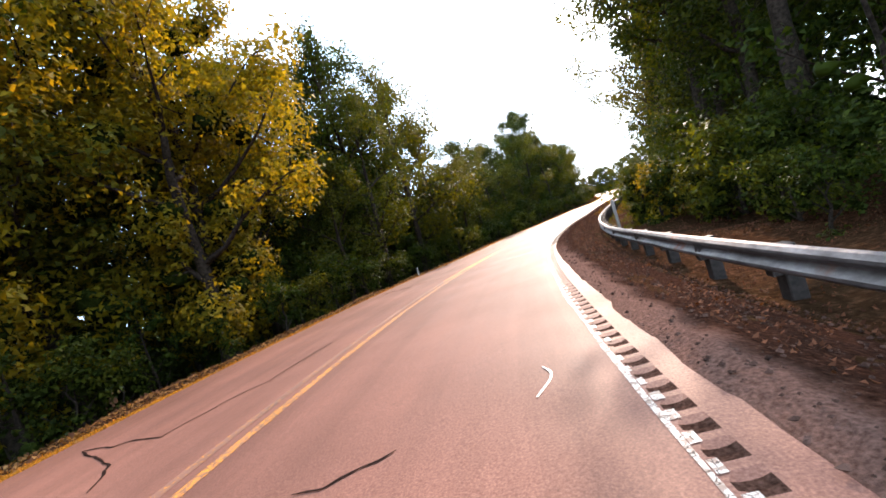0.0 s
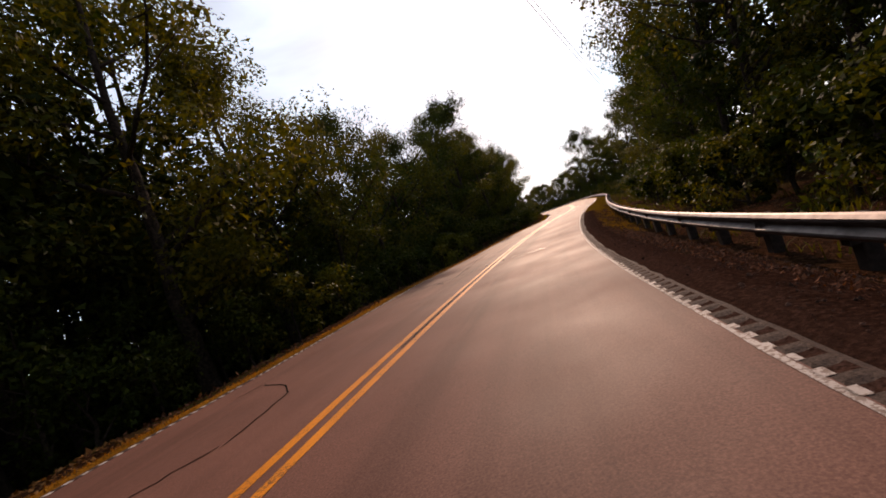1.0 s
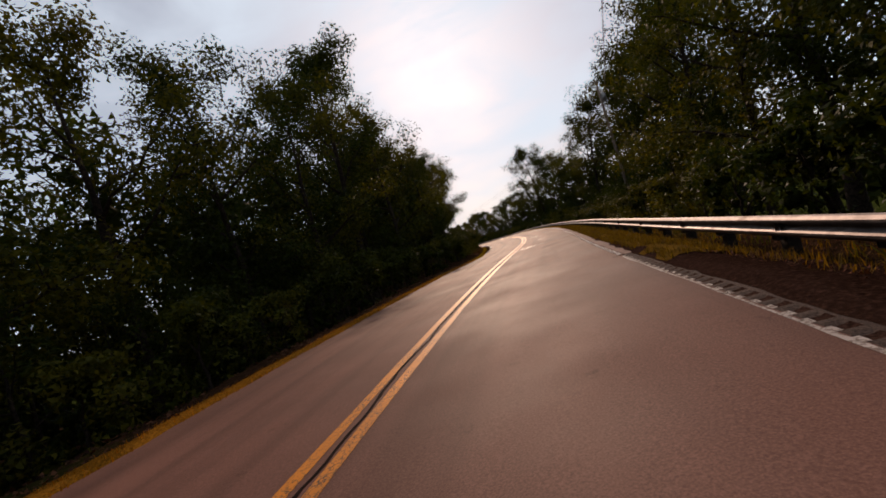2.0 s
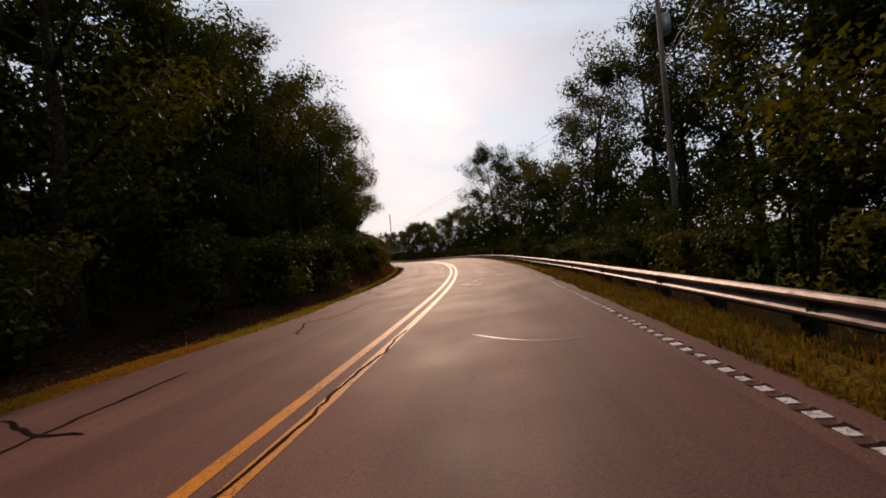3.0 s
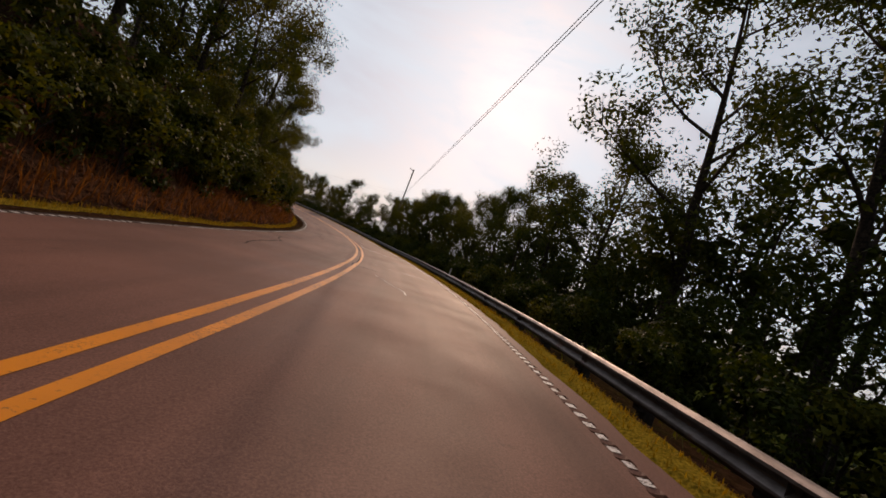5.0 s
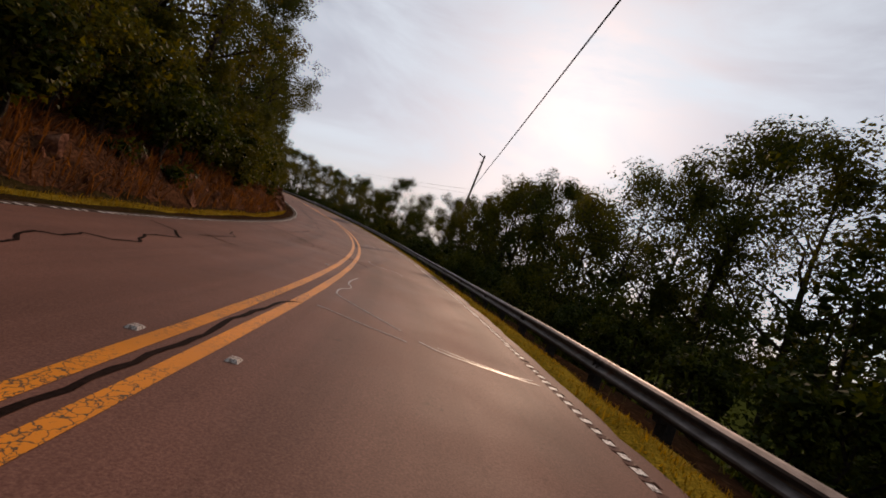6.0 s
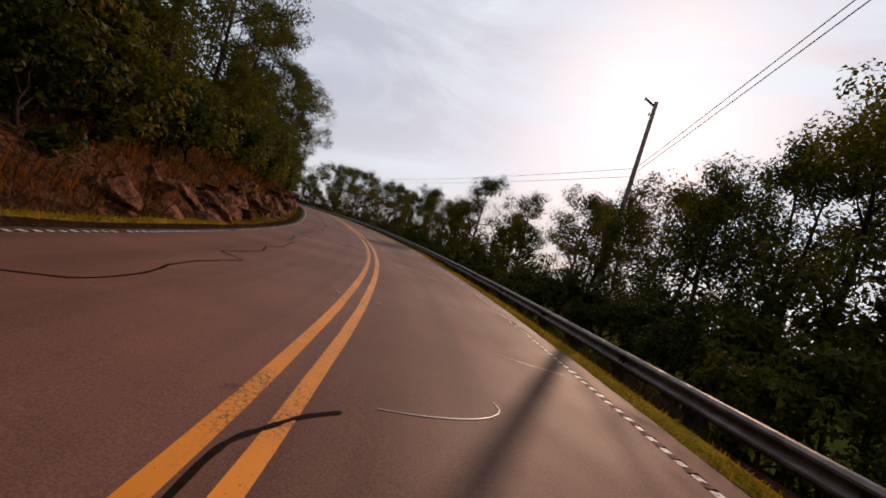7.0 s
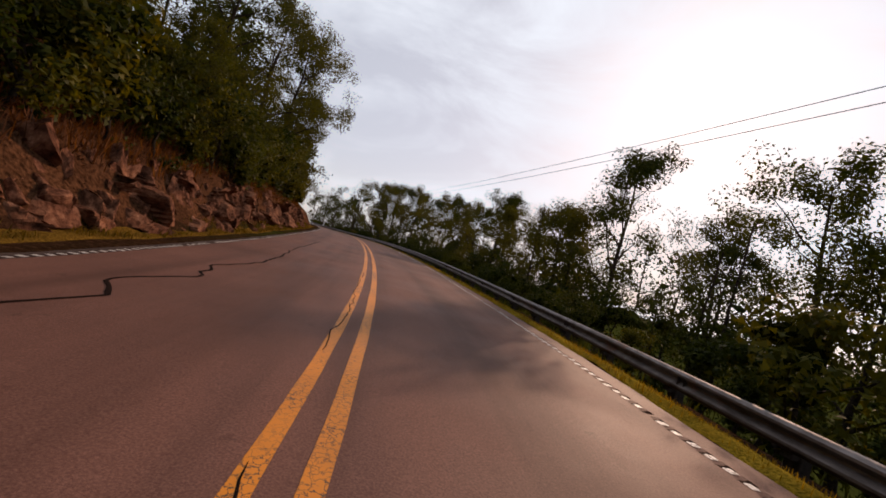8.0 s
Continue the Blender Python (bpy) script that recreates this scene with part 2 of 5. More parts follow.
def steel_build(nt_, bsdf):
    c = ramp(nt_, noise_at(nt_, 5.0, 6, stretch=(1, 1, 2.5)), (0.35, (0.12, 0.094, 0.087)), (0.7, (0.25, 0.208, 0.197)))
    grime = ramp(nt_, noise_at(nt_, 0.8, 7, rough=0.7), (0.35, (0.6, 0.56, 0.54)), (0.6, (1.0, 1.0, 1.0)))
    rust = ramp(nt_, noise_at(nt_, 1.3, 8, rough=0.65), (0.60, (0, 0, 0)), (0.70, (1, 1, 1)))
    nt_.links.new(blend(nt_, rust, blend(nt_, 1.0, c, grime, "MULTIPLY"), (0.16, 0.062, 0.035)), bsdf.inputs["Base Color"])
    nt_.links.new(ramp(nt_, rust, (0, (0.54,) * 3), (1, (0.85,) * 3)), bsdf.inputs["Roughness"])
    nt_.links.new(ramp(nt_, rust, (0, (0.75,) * 3), (1, (0.15,) * 3)), bsdf.inputs["Metallic"])
    bump(nt_, bsdf, noise_at(nt_, 30.0, 4), 0.12, 0.004)


STEEL = material("galvanised_steel", steel_build, 0.4, 0.9)
POST_STEEL = two_tone((0.016, 0.010, 0.008), (0.045, 0.030, 0.025), 18, 1.5, 0.75, 0.3)("post_steel")
POLE_WOOD = two_tone((0.06, 0.042, 0.032), (0.17, 0.13, 0.105), 14, 0.8, 0.85, relief=0.6)("pole_wood")
GREY_WOOD = two_tone((0.22, 0.18, 0.16), (0.42, 0.36, 0.33), 20, 0.8, 0.85)("grey_wood")
WIRE = two_tone((0.02, 0.02, 0.02), (0.05, 0.05, 0.05), 5, 0.5, 0.6)("wire")
TIN = two_tone((0.25, 0.25, 0.25), (0.36, 0.36, 0.35), 8, 0.8, 0.5, 0.4)("grey_tin")
BARK = two_tone((0.012, 0.008, 0.006), (0.045, 0.031, 0.023), 12, 0.6, 0.9, spec=0.05, relief=0.8, depth=0.03)("bark")


def leaf_material(name, cols, through=0.33, rough=0.6, spec=0.06, tint=(1.8, 1.6, 0.45)):
    m = bpy.data.materials.new(name)
    m.use_nodes = True
    nt_ = m.node_tree
    bsdf, out = nt_.nodes["Principled BSDF"], nt_.nodes["Material Output"]
    bsdf.inputs["Roughness"].default_value, bsdf.inputs["Specular IOR Level"].default_value = rough, spec
    geo, info = node(nt_, "NewGeometry"), node(nt_, "ObjectInfo")
    n = len(cols) - 1
    leaf = ramp(nt_, geo.outputs["Random Per Island"], *[(i / n, c) for i, c in enumerate(cols)])
    tree = ramp(nt_, info.outputs["Random"], (0.0, (0.74, 0.86, 0.8)), (0.5, (1.0, 1.0, 1.0)), (1.0, (1.18, 1.06, 0.9)))
    col = blend(nt_, 1.0, leaf, tree, "MULTIPLY")
    tr = node(nt_, "BsdfTranslucent")
    bright = blend(nt_, 1.0, col, tint, "MULTIPLY")
    nt_.links.new(col, bsdf.inputs["Base Color"])
    nt_.links.new(bright, tr.inputs["Color"])
    mx = node(nt_, "MixShader", Fac=through)
    nt_.links.new(bsdf.outputs[0], mx.inputs[1])
    nt_.links.new(tr.outputs[0], mx.inputs[2])
    nt_.links.new(mx.outputs[0], out.inputs["Surface"])
    return m


LEAF_GREEN = leaf_material("green_leaves", [(0.012, 0.018, 0.0025), (0.024, 0.032, 0.0035), (0.043, 0.050, 0.005)])
LEAF_OLIVE = leaf_material("olive_leaves", [(0.026, 0.030, 0.003), (0.047, 0.048, 0.005), (0.086, 0.077, 0.007)])
LEAF_YELLOW = leaf_material("yellowing_leaves", [(0.062, 0.056, 0.005), (0.105, 0.084, 0.006), (0.16, 0.115, 0.008)], 0.42, tint=(2.6, 2.1, 0.5))
# no leaves: dark colour painted on filler blobs for the shade inside crowns
CROWN_SHADE = two_tone((0.006, 0.008, 0.002), (0.020, 0.025, 0.005), 9, 0.7, 0.95, spec=0.0, relief=0.9, depth=0.1)("inner_leaves")
GRASS = leaf_material("dry_grass", [(0.075, 0.050, 0.005), (0.145, 0.092, 0.008), (0.225, 0.138, 0.014)], 0.4, 0.8, 0.1)
DRY_GRASS = leaf_material("brown_grass", [(0.05, 0.030, 0.005), (0.095, 0.056, 0.008), (0.15, 0.090, 0.014)], 0.35, 0.8, 0.05)
ORANGE_GRASS = leaf_material("orange_grass", [(0.08, 0.034, 0.005), (0.15, 0.064, 0.008), (0.24, 0.10, 0.013)], 0.4, 0.8, 0.05)
STRAW = leaf_material("brown_brush", [(0.040, 0.015, 0.007), (0.080, 0.030, 0.014), (0.15, 0.062, 0.028)], 0.35, 0.8, 0.05)
LITTER = leaf_material("fallen_leaves", [(0.022, 0.008, 0.005), (0.055, 0.019, 0.010), (0.115, 0.042, 0.023)], 0.15, 0.9, 0.05)


# ---- mesh helpers ----
def mesh_object(name, verts, faces, mat, smooth=False):
    me = bpy.data.meshes.new(name)
    me.from_pydata([tuple(q) for q in verts], [], [tuple(f) for f in faces])
    me.materials.append(mat)
    if smooth:
        me.polygons.foreach_set("use_smooth", [True] * len(me.polygons))
    me.update()
    return new(name, me)


def part(name, bm, mat, parent, label="", smooth=False):
    me = bpy.data.meshes.new(name)
    bm.to_mesh(me)
    bm.free()
    me.materials.append(mat)
    if smooth:
        me.polygons.foreach_set("use_smooth", [True] * len(me.polygons))
    ob = new(name, me)
    ob.parent = parent
    return tagged(ob, label)


def grid_faces(rows, cols):
    return [(i * cols + j, i * cols + j + 1, (i + 1) * cols + j + 1, (i + 1) * cols + j) for i in range(rows - 1) for j in range(cols - 1)]


def box(bm, m, sx, sy, sz, bev=0.0):
    g = bmesh.ops.create_cube(bm, size=1, matrix=m @ Matrix.Diagonal((sx, sy, sz, 1)))
    if bev:
        es = list({e for q in g["verts"] for e in q.link_edges})
        bmesh.ops.bevel(bm, geom=es, offset=bev, segments=1, affect="EDGES")


def tube(path, radii, sides=8, verts=None, faces=None):
    """A round tapered tube along points, appended to verts and faces."""
    verts, faces = ([] if verts is None else verts), ([] if faces is None else faces)
    base = len(verts)
    for i, (p, r) in enumerate(zip(path, radii)):
        a, b = path[max(i - 1, 0)], path[min(i + 1, len(path) - 1)]
        d = (Vector(b) - Vector(a)).normalized()
        u = d.orthogonal().normalized()
        w = d.cross(u)
        for k in range(sides):
            t = 2 * math.pi * k / sides
            verts.append(tuple(Vector(p) + (u * math.cos(t) + w * math.sin(t)) * r))
    for i in range(len(path) - 1):
        for k in range(sides):
            k2 = (k + 1) % sides
            faces.append((base + i * sides + k, base + i * sides + k2, base + (i + 1) * sides + k2, base + (i + 1) * sides + k))
    return verts, faces


# ---- ground: one sheet that follows the road and runs out to the horizon ----
def ground_height(s, d):
    """Height of the land above the road's middle line."""
    s, d = np.broadcast_arrays(np.asarray(s, float), np.asarray(d, float))
    r = np.maximum(d - 3.95, 0)
    l = np.maximum(-d - 4.4, 0)
    drop = lin(s, (35, -0.66), (58, -0.52), (72, -0.38), (258, -0.38))
    behind = np.maximum(r - 2.0, 0)
    slope_r = lin(s, (20, 0.05), (45, -0.05), (65, -0.28), (258, -0.33))
    far_r = np.clip(behind * slope_r, -9.0, 2.0)
    cut = lin(s, (82, 0.05), (105, 0.6), (140, 0.9), (165, 1.1), (182, 1.45), (205, 1.8), (225, 1.6), (258, 1.6))
    up_l = lin(s, (60, -0.30), (78, -0.05), (92, 0.3), (125, 0.55), (258, 0.6))
    behind_l = np.maximum(l - lin(s, (60, 1.4), (90, 2.2), (258, 2.2)), 0)
    far_l = cut * np.clip((l - 1.0) / 1.1, 0, 1) + np.clip(behind_l * up_l, -3.0, 9.0)
    h = drop * np.clip(r / 1.5, 0, 1) + far_r - 0.08 * np.clip(l / 0.6, 0, 1) + far_l
    bumps = np.array([noise.noise((float(a) * 0.35, float(b) * 0.35, 3.1)) for a, b in zip(s.ravel(), d.ravel())]).reshape(s.shape)
    return h + bumps * np.clip((np.abs(d) - 4.6) * 0.12, 0, 0.35)


def land(s, d, h=0.0):
    """World point on the land at s, d."""
    e = np.clip(d, -4.6, 4.4)
    fall = np.interp(s, GRID, FALLS)
    p = spots(s, d, 0, banked=False)
    p[..., 2] += ground_height(s, d) - e * np.tan(fall) + h
    return p


cols = np.array([-46, -40, -34, -29, -25, -21.5, -18.5, -16, -14, -12.5, -11, -9.8, -8.7, -7.8, -7, -6.4, -5.9, -5.4, -5, -4.7, -4.4, -3, 0, 3, 3.9, 4.15, 4.4,
                 4.7, 5, 5.35, 5.8, 6.4, 7.1, 8, 9, 10.2, 11.5, 13, 15, 17.5, 20.5, 24, 28, 33, 39, 46])
srow = np.arange(-30, 338, 1.0)
SS, DD = np.meshgrid(srow, cols, indexing="ij")
gp = land(SS, DD)
under = (DD > -4.5) & (DD < 3.95)
gp[..., 2] -= np.where(under, 0.06, 0.0)
gp[:, 0, 2], gp[:, -1, 2] = -24, -24
gv, gf = list(gp.reshape(-1, 3)), grid_faces(len(srow), len(cols))
b0 = len(gv)
ring = [(30 + r * math.cos(a), 100 + r * math.sin(a), -13.0) for r in (0.01, 60, 150, 400, 1200, 4000) for a in np.linspace(0, 2 * math.pi, 48, endpoint=False)]
gv += ring
gf += [(b0 + i * 48 + k, b0 + i * 48 + (k + 1) % 48, b0 + (i + 1) * 48 + (k + 1) % 48, b0 + (i + 1) * 48 + k) for i in range(5) for k in range(48)]
ground = tagged(mesh_object("ground", gv, gf, SOIL, True), "brown forest soil with fallen leaves beside the road", "ground", kind="structure")


# ---- road ----
def strip(name, s, d0, d1, h, mat, wobble=0.0, ncol=2, seed=0.0):
    s = np.asarray(s, float)
    rows = []
    for k in range(ncol):
        u = k / (ncol - 1)
        d = (np.asarray(d0) * (1 - u) + np.asarray(d1) * u) * np.ones_like(s)
        if wobble and k in (0, ncol - 1):
            d = d + wobble * np.array([noise.noise((q * 0.9, seed + k, 0.3)) + 0.5 * noise.noise((q * 3.1, seed + k, 7.3)) for q in s])
        rows.append(spots(s, d, h))
    v = np.stack(rows, 1).reshape(-1, 3)
    ob = mesh_object(name, v, grid_faces(len(s), ncol), mat, True)
    across = np.linspace(0, 1, ncol) * (np.max(d1) - np.min(d0))
    plan = np.stack([np.tile(across, len(s)), np.repeat(s, ncol)], 1)
    uv = ob.data.uv_layers.new(name="plan")
    idx = np.empty(len(ob.data.loops), np.int32)
    ob.data.loops.foreach_get("vertex_index", idx)
    uv.data.foreach_set("uv", plan[idx].astype(np.float32).ravel())
    return ob


sr = np.arange(-30, 336, 0.5)
LEFT_EDGE, RIGHT_EDGE = -4.02, 3.20
road = tagged(strip("road", sr, LEFT_EDGE, RIGHT_EDGE, 0.0, ASPHALT, 0.0, 9), "two-lane asphalt road with a worn brownish surface", "road", kind="structure")
# ---- vegetation ----
def lobes(rng, centres, radius, per, size, inner=(), core=0.5, flat=0.8):
    """Leafy lobes: small leaves that face outwards round each centre, and rough filler blobs, standing for the dark
    shaded inside, that close the innermost ones.
    """
    c = np.asarray(centres, float)
    m = len(c)
    rad = np.asarray(radius, float) * np.ones(m)
    n = m * per
    v = rng.normal(size=(n, 3))
    v /= np.linalg.norm(v, axis=1)[:, None]
    far = np.repeat(rad, per)[:, None] * rng.uniform(0.12, 1.0, (n, 1)) ** 0.38
    p = np.repeat(c, per, 0) + v * far * np.array([1, 1, flat])
    face = v + rng.normal(size=(n, 3)) * 0.5 + np.array([0, 0, 0.45])
    face /= np.linalg.norm(face, axis=1)[:, None]
    a = np.cross(face, rng.normal(size=(n, 3)))
    a /= np.linalg.norm(a, axis=1)[:, None]
    b = np.cross(face, a)
    L = size * rng.uniform(0.6, 1.35, (n, 1))
    w = L * 0.36
    lv = np.stack([p, p + a * L * 0.62 + b * w, p + a * L * 0.95 - b * w * 0.7], 1).reshape(-1, 3)
    lf = np.arange(3 * n).reshape(-1, 3)
    if not len(inner):
        return lv, lf, 0
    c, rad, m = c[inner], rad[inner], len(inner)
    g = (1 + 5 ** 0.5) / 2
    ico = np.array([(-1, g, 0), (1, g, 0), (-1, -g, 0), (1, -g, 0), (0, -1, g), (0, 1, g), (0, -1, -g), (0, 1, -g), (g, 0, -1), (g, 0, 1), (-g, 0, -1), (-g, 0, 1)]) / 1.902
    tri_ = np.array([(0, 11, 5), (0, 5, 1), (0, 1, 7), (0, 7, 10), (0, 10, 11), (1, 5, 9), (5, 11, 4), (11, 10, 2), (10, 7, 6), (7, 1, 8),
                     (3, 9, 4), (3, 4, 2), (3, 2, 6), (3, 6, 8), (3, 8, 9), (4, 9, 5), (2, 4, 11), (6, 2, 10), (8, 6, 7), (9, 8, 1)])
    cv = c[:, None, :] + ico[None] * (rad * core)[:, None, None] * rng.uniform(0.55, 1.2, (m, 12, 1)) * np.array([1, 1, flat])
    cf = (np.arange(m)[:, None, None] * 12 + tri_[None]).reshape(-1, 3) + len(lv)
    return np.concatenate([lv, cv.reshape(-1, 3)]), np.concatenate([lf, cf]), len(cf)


def quick_mesh(name, verts, quads, mat):
    me = bpy.data.meshes.new(name)
    me.vertices.add(len(verts))
    me.vertices.foreach_set("co", np.asarray(verts, np.float32).ravel())
    me.loops.add(quads.size)
    me.loops.foreach_set("vertex_index", quads.ravel().astype(np.int32))
    me.polygons.add(len(quads))
    me.polygons.foreach_set("loop_start", np.arange(0, quads.size, quads.shape[1], dtype=np.int32))
    me.materials.append(mat)
    me.update(calc_edges=True)
    return me


def tree_kind(seed, height, spread, clear, mat, per=70, size=0.25, limbs=13, clump=1.05, open_=1.0, twigs=True, core=0.5):
    """A broadleaf tree: a bent tapering trunk with limbs and twigs, and a crown of leafy lobes at their ends."""
    rng = np.random.default_rng(seed)
    verts, faces, ends = [], [], []
    bend = rng.normal(size=2) * height * 0.03
    n = 8
    axis = [Vector((bend[0] * (i / n) ** 2 + rng.normal() * 0.05, bend[1] * (i / n) ** 2 + rng.normal() * 0.05, height * 0.93 * i / n - 0.4)) for i in range(n + 1)]
    r0 = height * 0.0135 + 0.05
    sides = 8 if twigs else 5
    tube(axis, [r0 * (1.35 if i == 0 else 1) * (1 - 0.9 * i / n) for i in range(n + 1)], sides, verts, faces)
    for i in range(limbs):
        u = clear + (1 - clear) * (i + rng.uniform(0, 0.8)) / limbs
        u = min(u, 0.98)
        j = min(int(u * n), n - 1)
        base = axis[j].lerp(axis[j + 1], u * n - j)
        az = i * 2.4 + rng.normal() * 0.5
        shape = math.sin(math.pi * min(max((u - clear) / (1.02 - clear), 0), 1) ** 0.75) * 0.85 + 0.18
        L = spread * shape * rng.uniform(0.7, 1.15)
        rise = rng.uniform(0.2, 0.7) + 0.6 * u
        pts = [base]
        d = Vector((math.cos(az), math.sin(az), rise)).normalized()
        for q in range(4):
            d = (d + Vector(rng.normal(size=3)) * 0.16 + Vector((0, 0, 0.06))).normalized()
            pts.append(pts[-1] + d * L / 4)
        rb = r0 * (1 - 0.85 * u) * 0.5 + 0.012
        tube(pts[::1 if twigs else 2], [rb * (1 - 0.2 * q) for q in range(5)][::1 if twigs else 2], 5 if twigs else 3, verts, faces)
        for q, many in ((1, 1), (2, 1), (3, 2), (4, 2)):
            for _ in range(many):
                dd = (d + Vector(rng.normal(size=3)) * 0.8).normalized()
                e = pts[q] + dd * L * rng.uniform(0.15, 0.36)
                if twigs:
                    tube([pts[q], e], [rb * 0.4, 0.008], 3, verts, faces)
                if rng.uniform() < 0.9 * open_:
                    ends.append(e)
            if q == 4 or (q > 1 and rng.uniform() < 0.5 * open_):
                ends.append(pts[q])
    for _ in range(5):
        ends.append(axis[-1] + Vector(rng.normal(size=3)) * spread * 0.16)
    rad = clump * rng.uniform(0.55, 1.25, len(ends))
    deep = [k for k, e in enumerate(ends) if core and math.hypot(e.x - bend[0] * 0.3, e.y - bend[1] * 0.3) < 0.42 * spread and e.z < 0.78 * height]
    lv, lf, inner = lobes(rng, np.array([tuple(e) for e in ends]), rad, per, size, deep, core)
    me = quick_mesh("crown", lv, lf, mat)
    # the filler blobs get the painted shade colour
    me.materials.append(CROWN_SHADE)
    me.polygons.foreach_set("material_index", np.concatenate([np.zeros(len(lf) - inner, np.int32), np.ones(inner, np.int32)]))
    return (verts, faces), me


def make_tree(kind_name, wood, crown_mesh, label, category, group):
    base = new(kind_name)
    me = bpy.data.meshes.new("trunk")
    me.from_pydata(wood[0], [], wood[1])
    me.polygons.foreach_set("use_smooth", [True] * len(me.polygons))
    me.materials.append(BARK)
    t = new("trunk", me)
    t.parent = base
    c = new("crown", crown_mesh)
    c.parent = base
    return tagged(base, label, category, group)


def set_down(proto, s, d, height, unit, turn, sink=0.0, lean=0.0):
    """A copy of a plant on the land at s, d, scaled from its unit height."""
    p = land(np.float64(s), np.float64(d))
    k = height / unit
    ob = copy_thing(proto, Matrix.Translation(Vector(p) - Vector((0, 0, sink))) @ pose(0, 0, 0, lean, lean * 0.6, turn))
    ob.scale = (k, k, k)
    return ob


TREES = []
for i, (hh, sp, cl, mt, lab) in enumerate((
        (16, 4.4, 0.28, LEAF_GREEN, "tall green broadleaf tree at the roadside"),
        (15, 4.8, 0.16, LEAF_OLIVE, "tall olive-green broadleaf tree at the roadside"),
        (17, 4.0, 0.40, LEAF_GREEN, "tall slender green tree with a high open crown"),
        (14, 4.2, 0.10, LEAF_YELLOW, "broadleaf tree with yellowing leaves lit by the sun"),
        (11, 3.2, 0.12, LEAF_OLIVE, "young olive-green tree at the wood's edge"),
        (10, 2.6, 0.30, LEAF_GREEN, "small thin green tree with gaps in its crown"))):
    wood, crown = tree_kind(11 + i, hh, sp, cl, mt, per=(128, 128, 112, 185, 90, 90)[i], size=(0.195, 0.195, 0.19, 0.17, 0.18, 0.17)[i], limbs=15 if i == 3 else 13,
                            clump=(1.1, 1.1, 0.9, 0.95, 0.85, 0.6)[i], open_=0.8 if i in (2, 5) else 1.0, core=0.45 if i == 3 else 0.0)
    TREES.append((make_tree("tree", wood, crown, lab, "tree", "roadside trees"), hh))
SHRUBS = []
for i, (hh, sp, mt, lab) in enumerate((
        (3.2, 1.9, LEAF_GREEN, "dense green shrub under the trees"),
        (3.0, 1.7, LEAF_OLIVE, "leafy olive shrub under the trees"),
        (2.6, 1.6, LEAF_YELLOW, "yellowing shrub at the wood's edge"))):
    wood, crown = tree_kind(41 + i, hh, sp, 0.05, mt, per=33, size=0.178, limbs=6, clump=0.55, twigs=False)
    SHRUBS.append((make_tree("shrub", wood, crown, lab, "shrub", "roadside shrubs"), hh))

rng = np.random.default_rng(5)


def wood_edge(s0, s1, step, d_mean, d_dev, h_of, kinds, picks):
    for s in np.arange(s0, s1, step):
        k = picks[rng.integers(len(picks))]
        proto, unit = kinds[k]
        q = s + rng.uniform(-0.4, 0.4) * step
        set_down(proto, q, d_mean + rng.normal() * d_dev, lin(q, *h_of) * rng.uniform(0.85, 1.12), unit, rng.uniform(0, 360), 0.05, rng.normal() * 2)
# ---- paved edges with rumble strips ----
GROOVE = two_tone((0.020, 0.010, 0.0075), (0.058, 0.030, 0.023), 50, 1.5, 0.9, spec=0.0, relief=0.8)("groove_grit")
PITCH = 0.208


def edge_strip(name, s0, s1, d_in, d_out, g0, g1, label, mat=ASPHALT):
    """A strip of paving whose milled grooves lie between g0 and g1."""
    s = np.arange(s0, s1, PITCH / 4)
    sgn = 1 if g0 > 0 else -1
    d_out = lin(s, *d_out) if isinstance(d_out, tuple) else d_out + 0 * s
    ds = [d_in, g0, g0 + 0.03 * sgn, (g0 + g1) / 2, g1 - 0.03 * sgn, g1, d_out]
    depth = [0, 0, 0.010, 0.013, 0.010, 0, 0]
    cut = np.array([0.0, 1.0, 1.0, 0.0])[np.arange(len(s)) % 4]
    rows = []
    for k, d in enumerate(ds):
        dd = d + (np.array([0.05 * noise.noise((q * 0.8, 5.0, g0)) + 0.03 * noise.noise((q * 3.5, 2.0, g0)) for q in s]) * (0.5 if mat is ASPHALT else 1) if k == 6 else 0)
        rows.append(spots(s, dd, -cut * depth[k] - (0.02 if k == 6 else 0)))
    v = np.stack(rows, 1).reshape(-1, 3)
    ob = mesh_object(name, v, grid_faces(len(s), 7), mat, False)
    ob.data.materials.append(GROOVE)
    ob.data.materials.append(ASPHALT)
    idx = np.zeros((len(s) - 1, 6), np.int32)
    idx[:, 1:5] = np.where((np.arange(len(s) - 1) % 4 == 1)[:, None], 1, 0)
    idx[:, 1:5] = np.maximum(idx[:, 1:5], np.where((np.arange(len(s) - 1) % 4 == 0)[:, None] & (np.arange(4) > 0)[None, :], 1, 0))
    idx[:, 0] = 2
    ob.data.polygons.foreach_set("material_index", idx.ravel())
    return tagged(ob, label, "paving", kind="structure")


edge_strip("pavement_edge_right", 13.0, 52, 3.20, 3.56, 3.365, 3.50, "dark dirty road edge with milled rumble grooves", SHOULDER)
edge_strip("pavement_edge_right", -30, 13.0, 3.20, ((4, 3.68), (11, 3.56)), 3.365, 3.50, "paved road edge with dark milled rumble grooves")
edge_strip("pavement_edge_bend", 52, 336, 3.20, 3.79, 3.30, 3.43, "narrow paved road edge with rumble grooves through the line")
tagged(strip("pavement_edge_start", np.arange(-30, 22.5, 0.5), -4.48, -4.02, -0.002, ASPHALT, 0.0, 3), "plain asphalt edge without grooves", "paving", kind="structure")
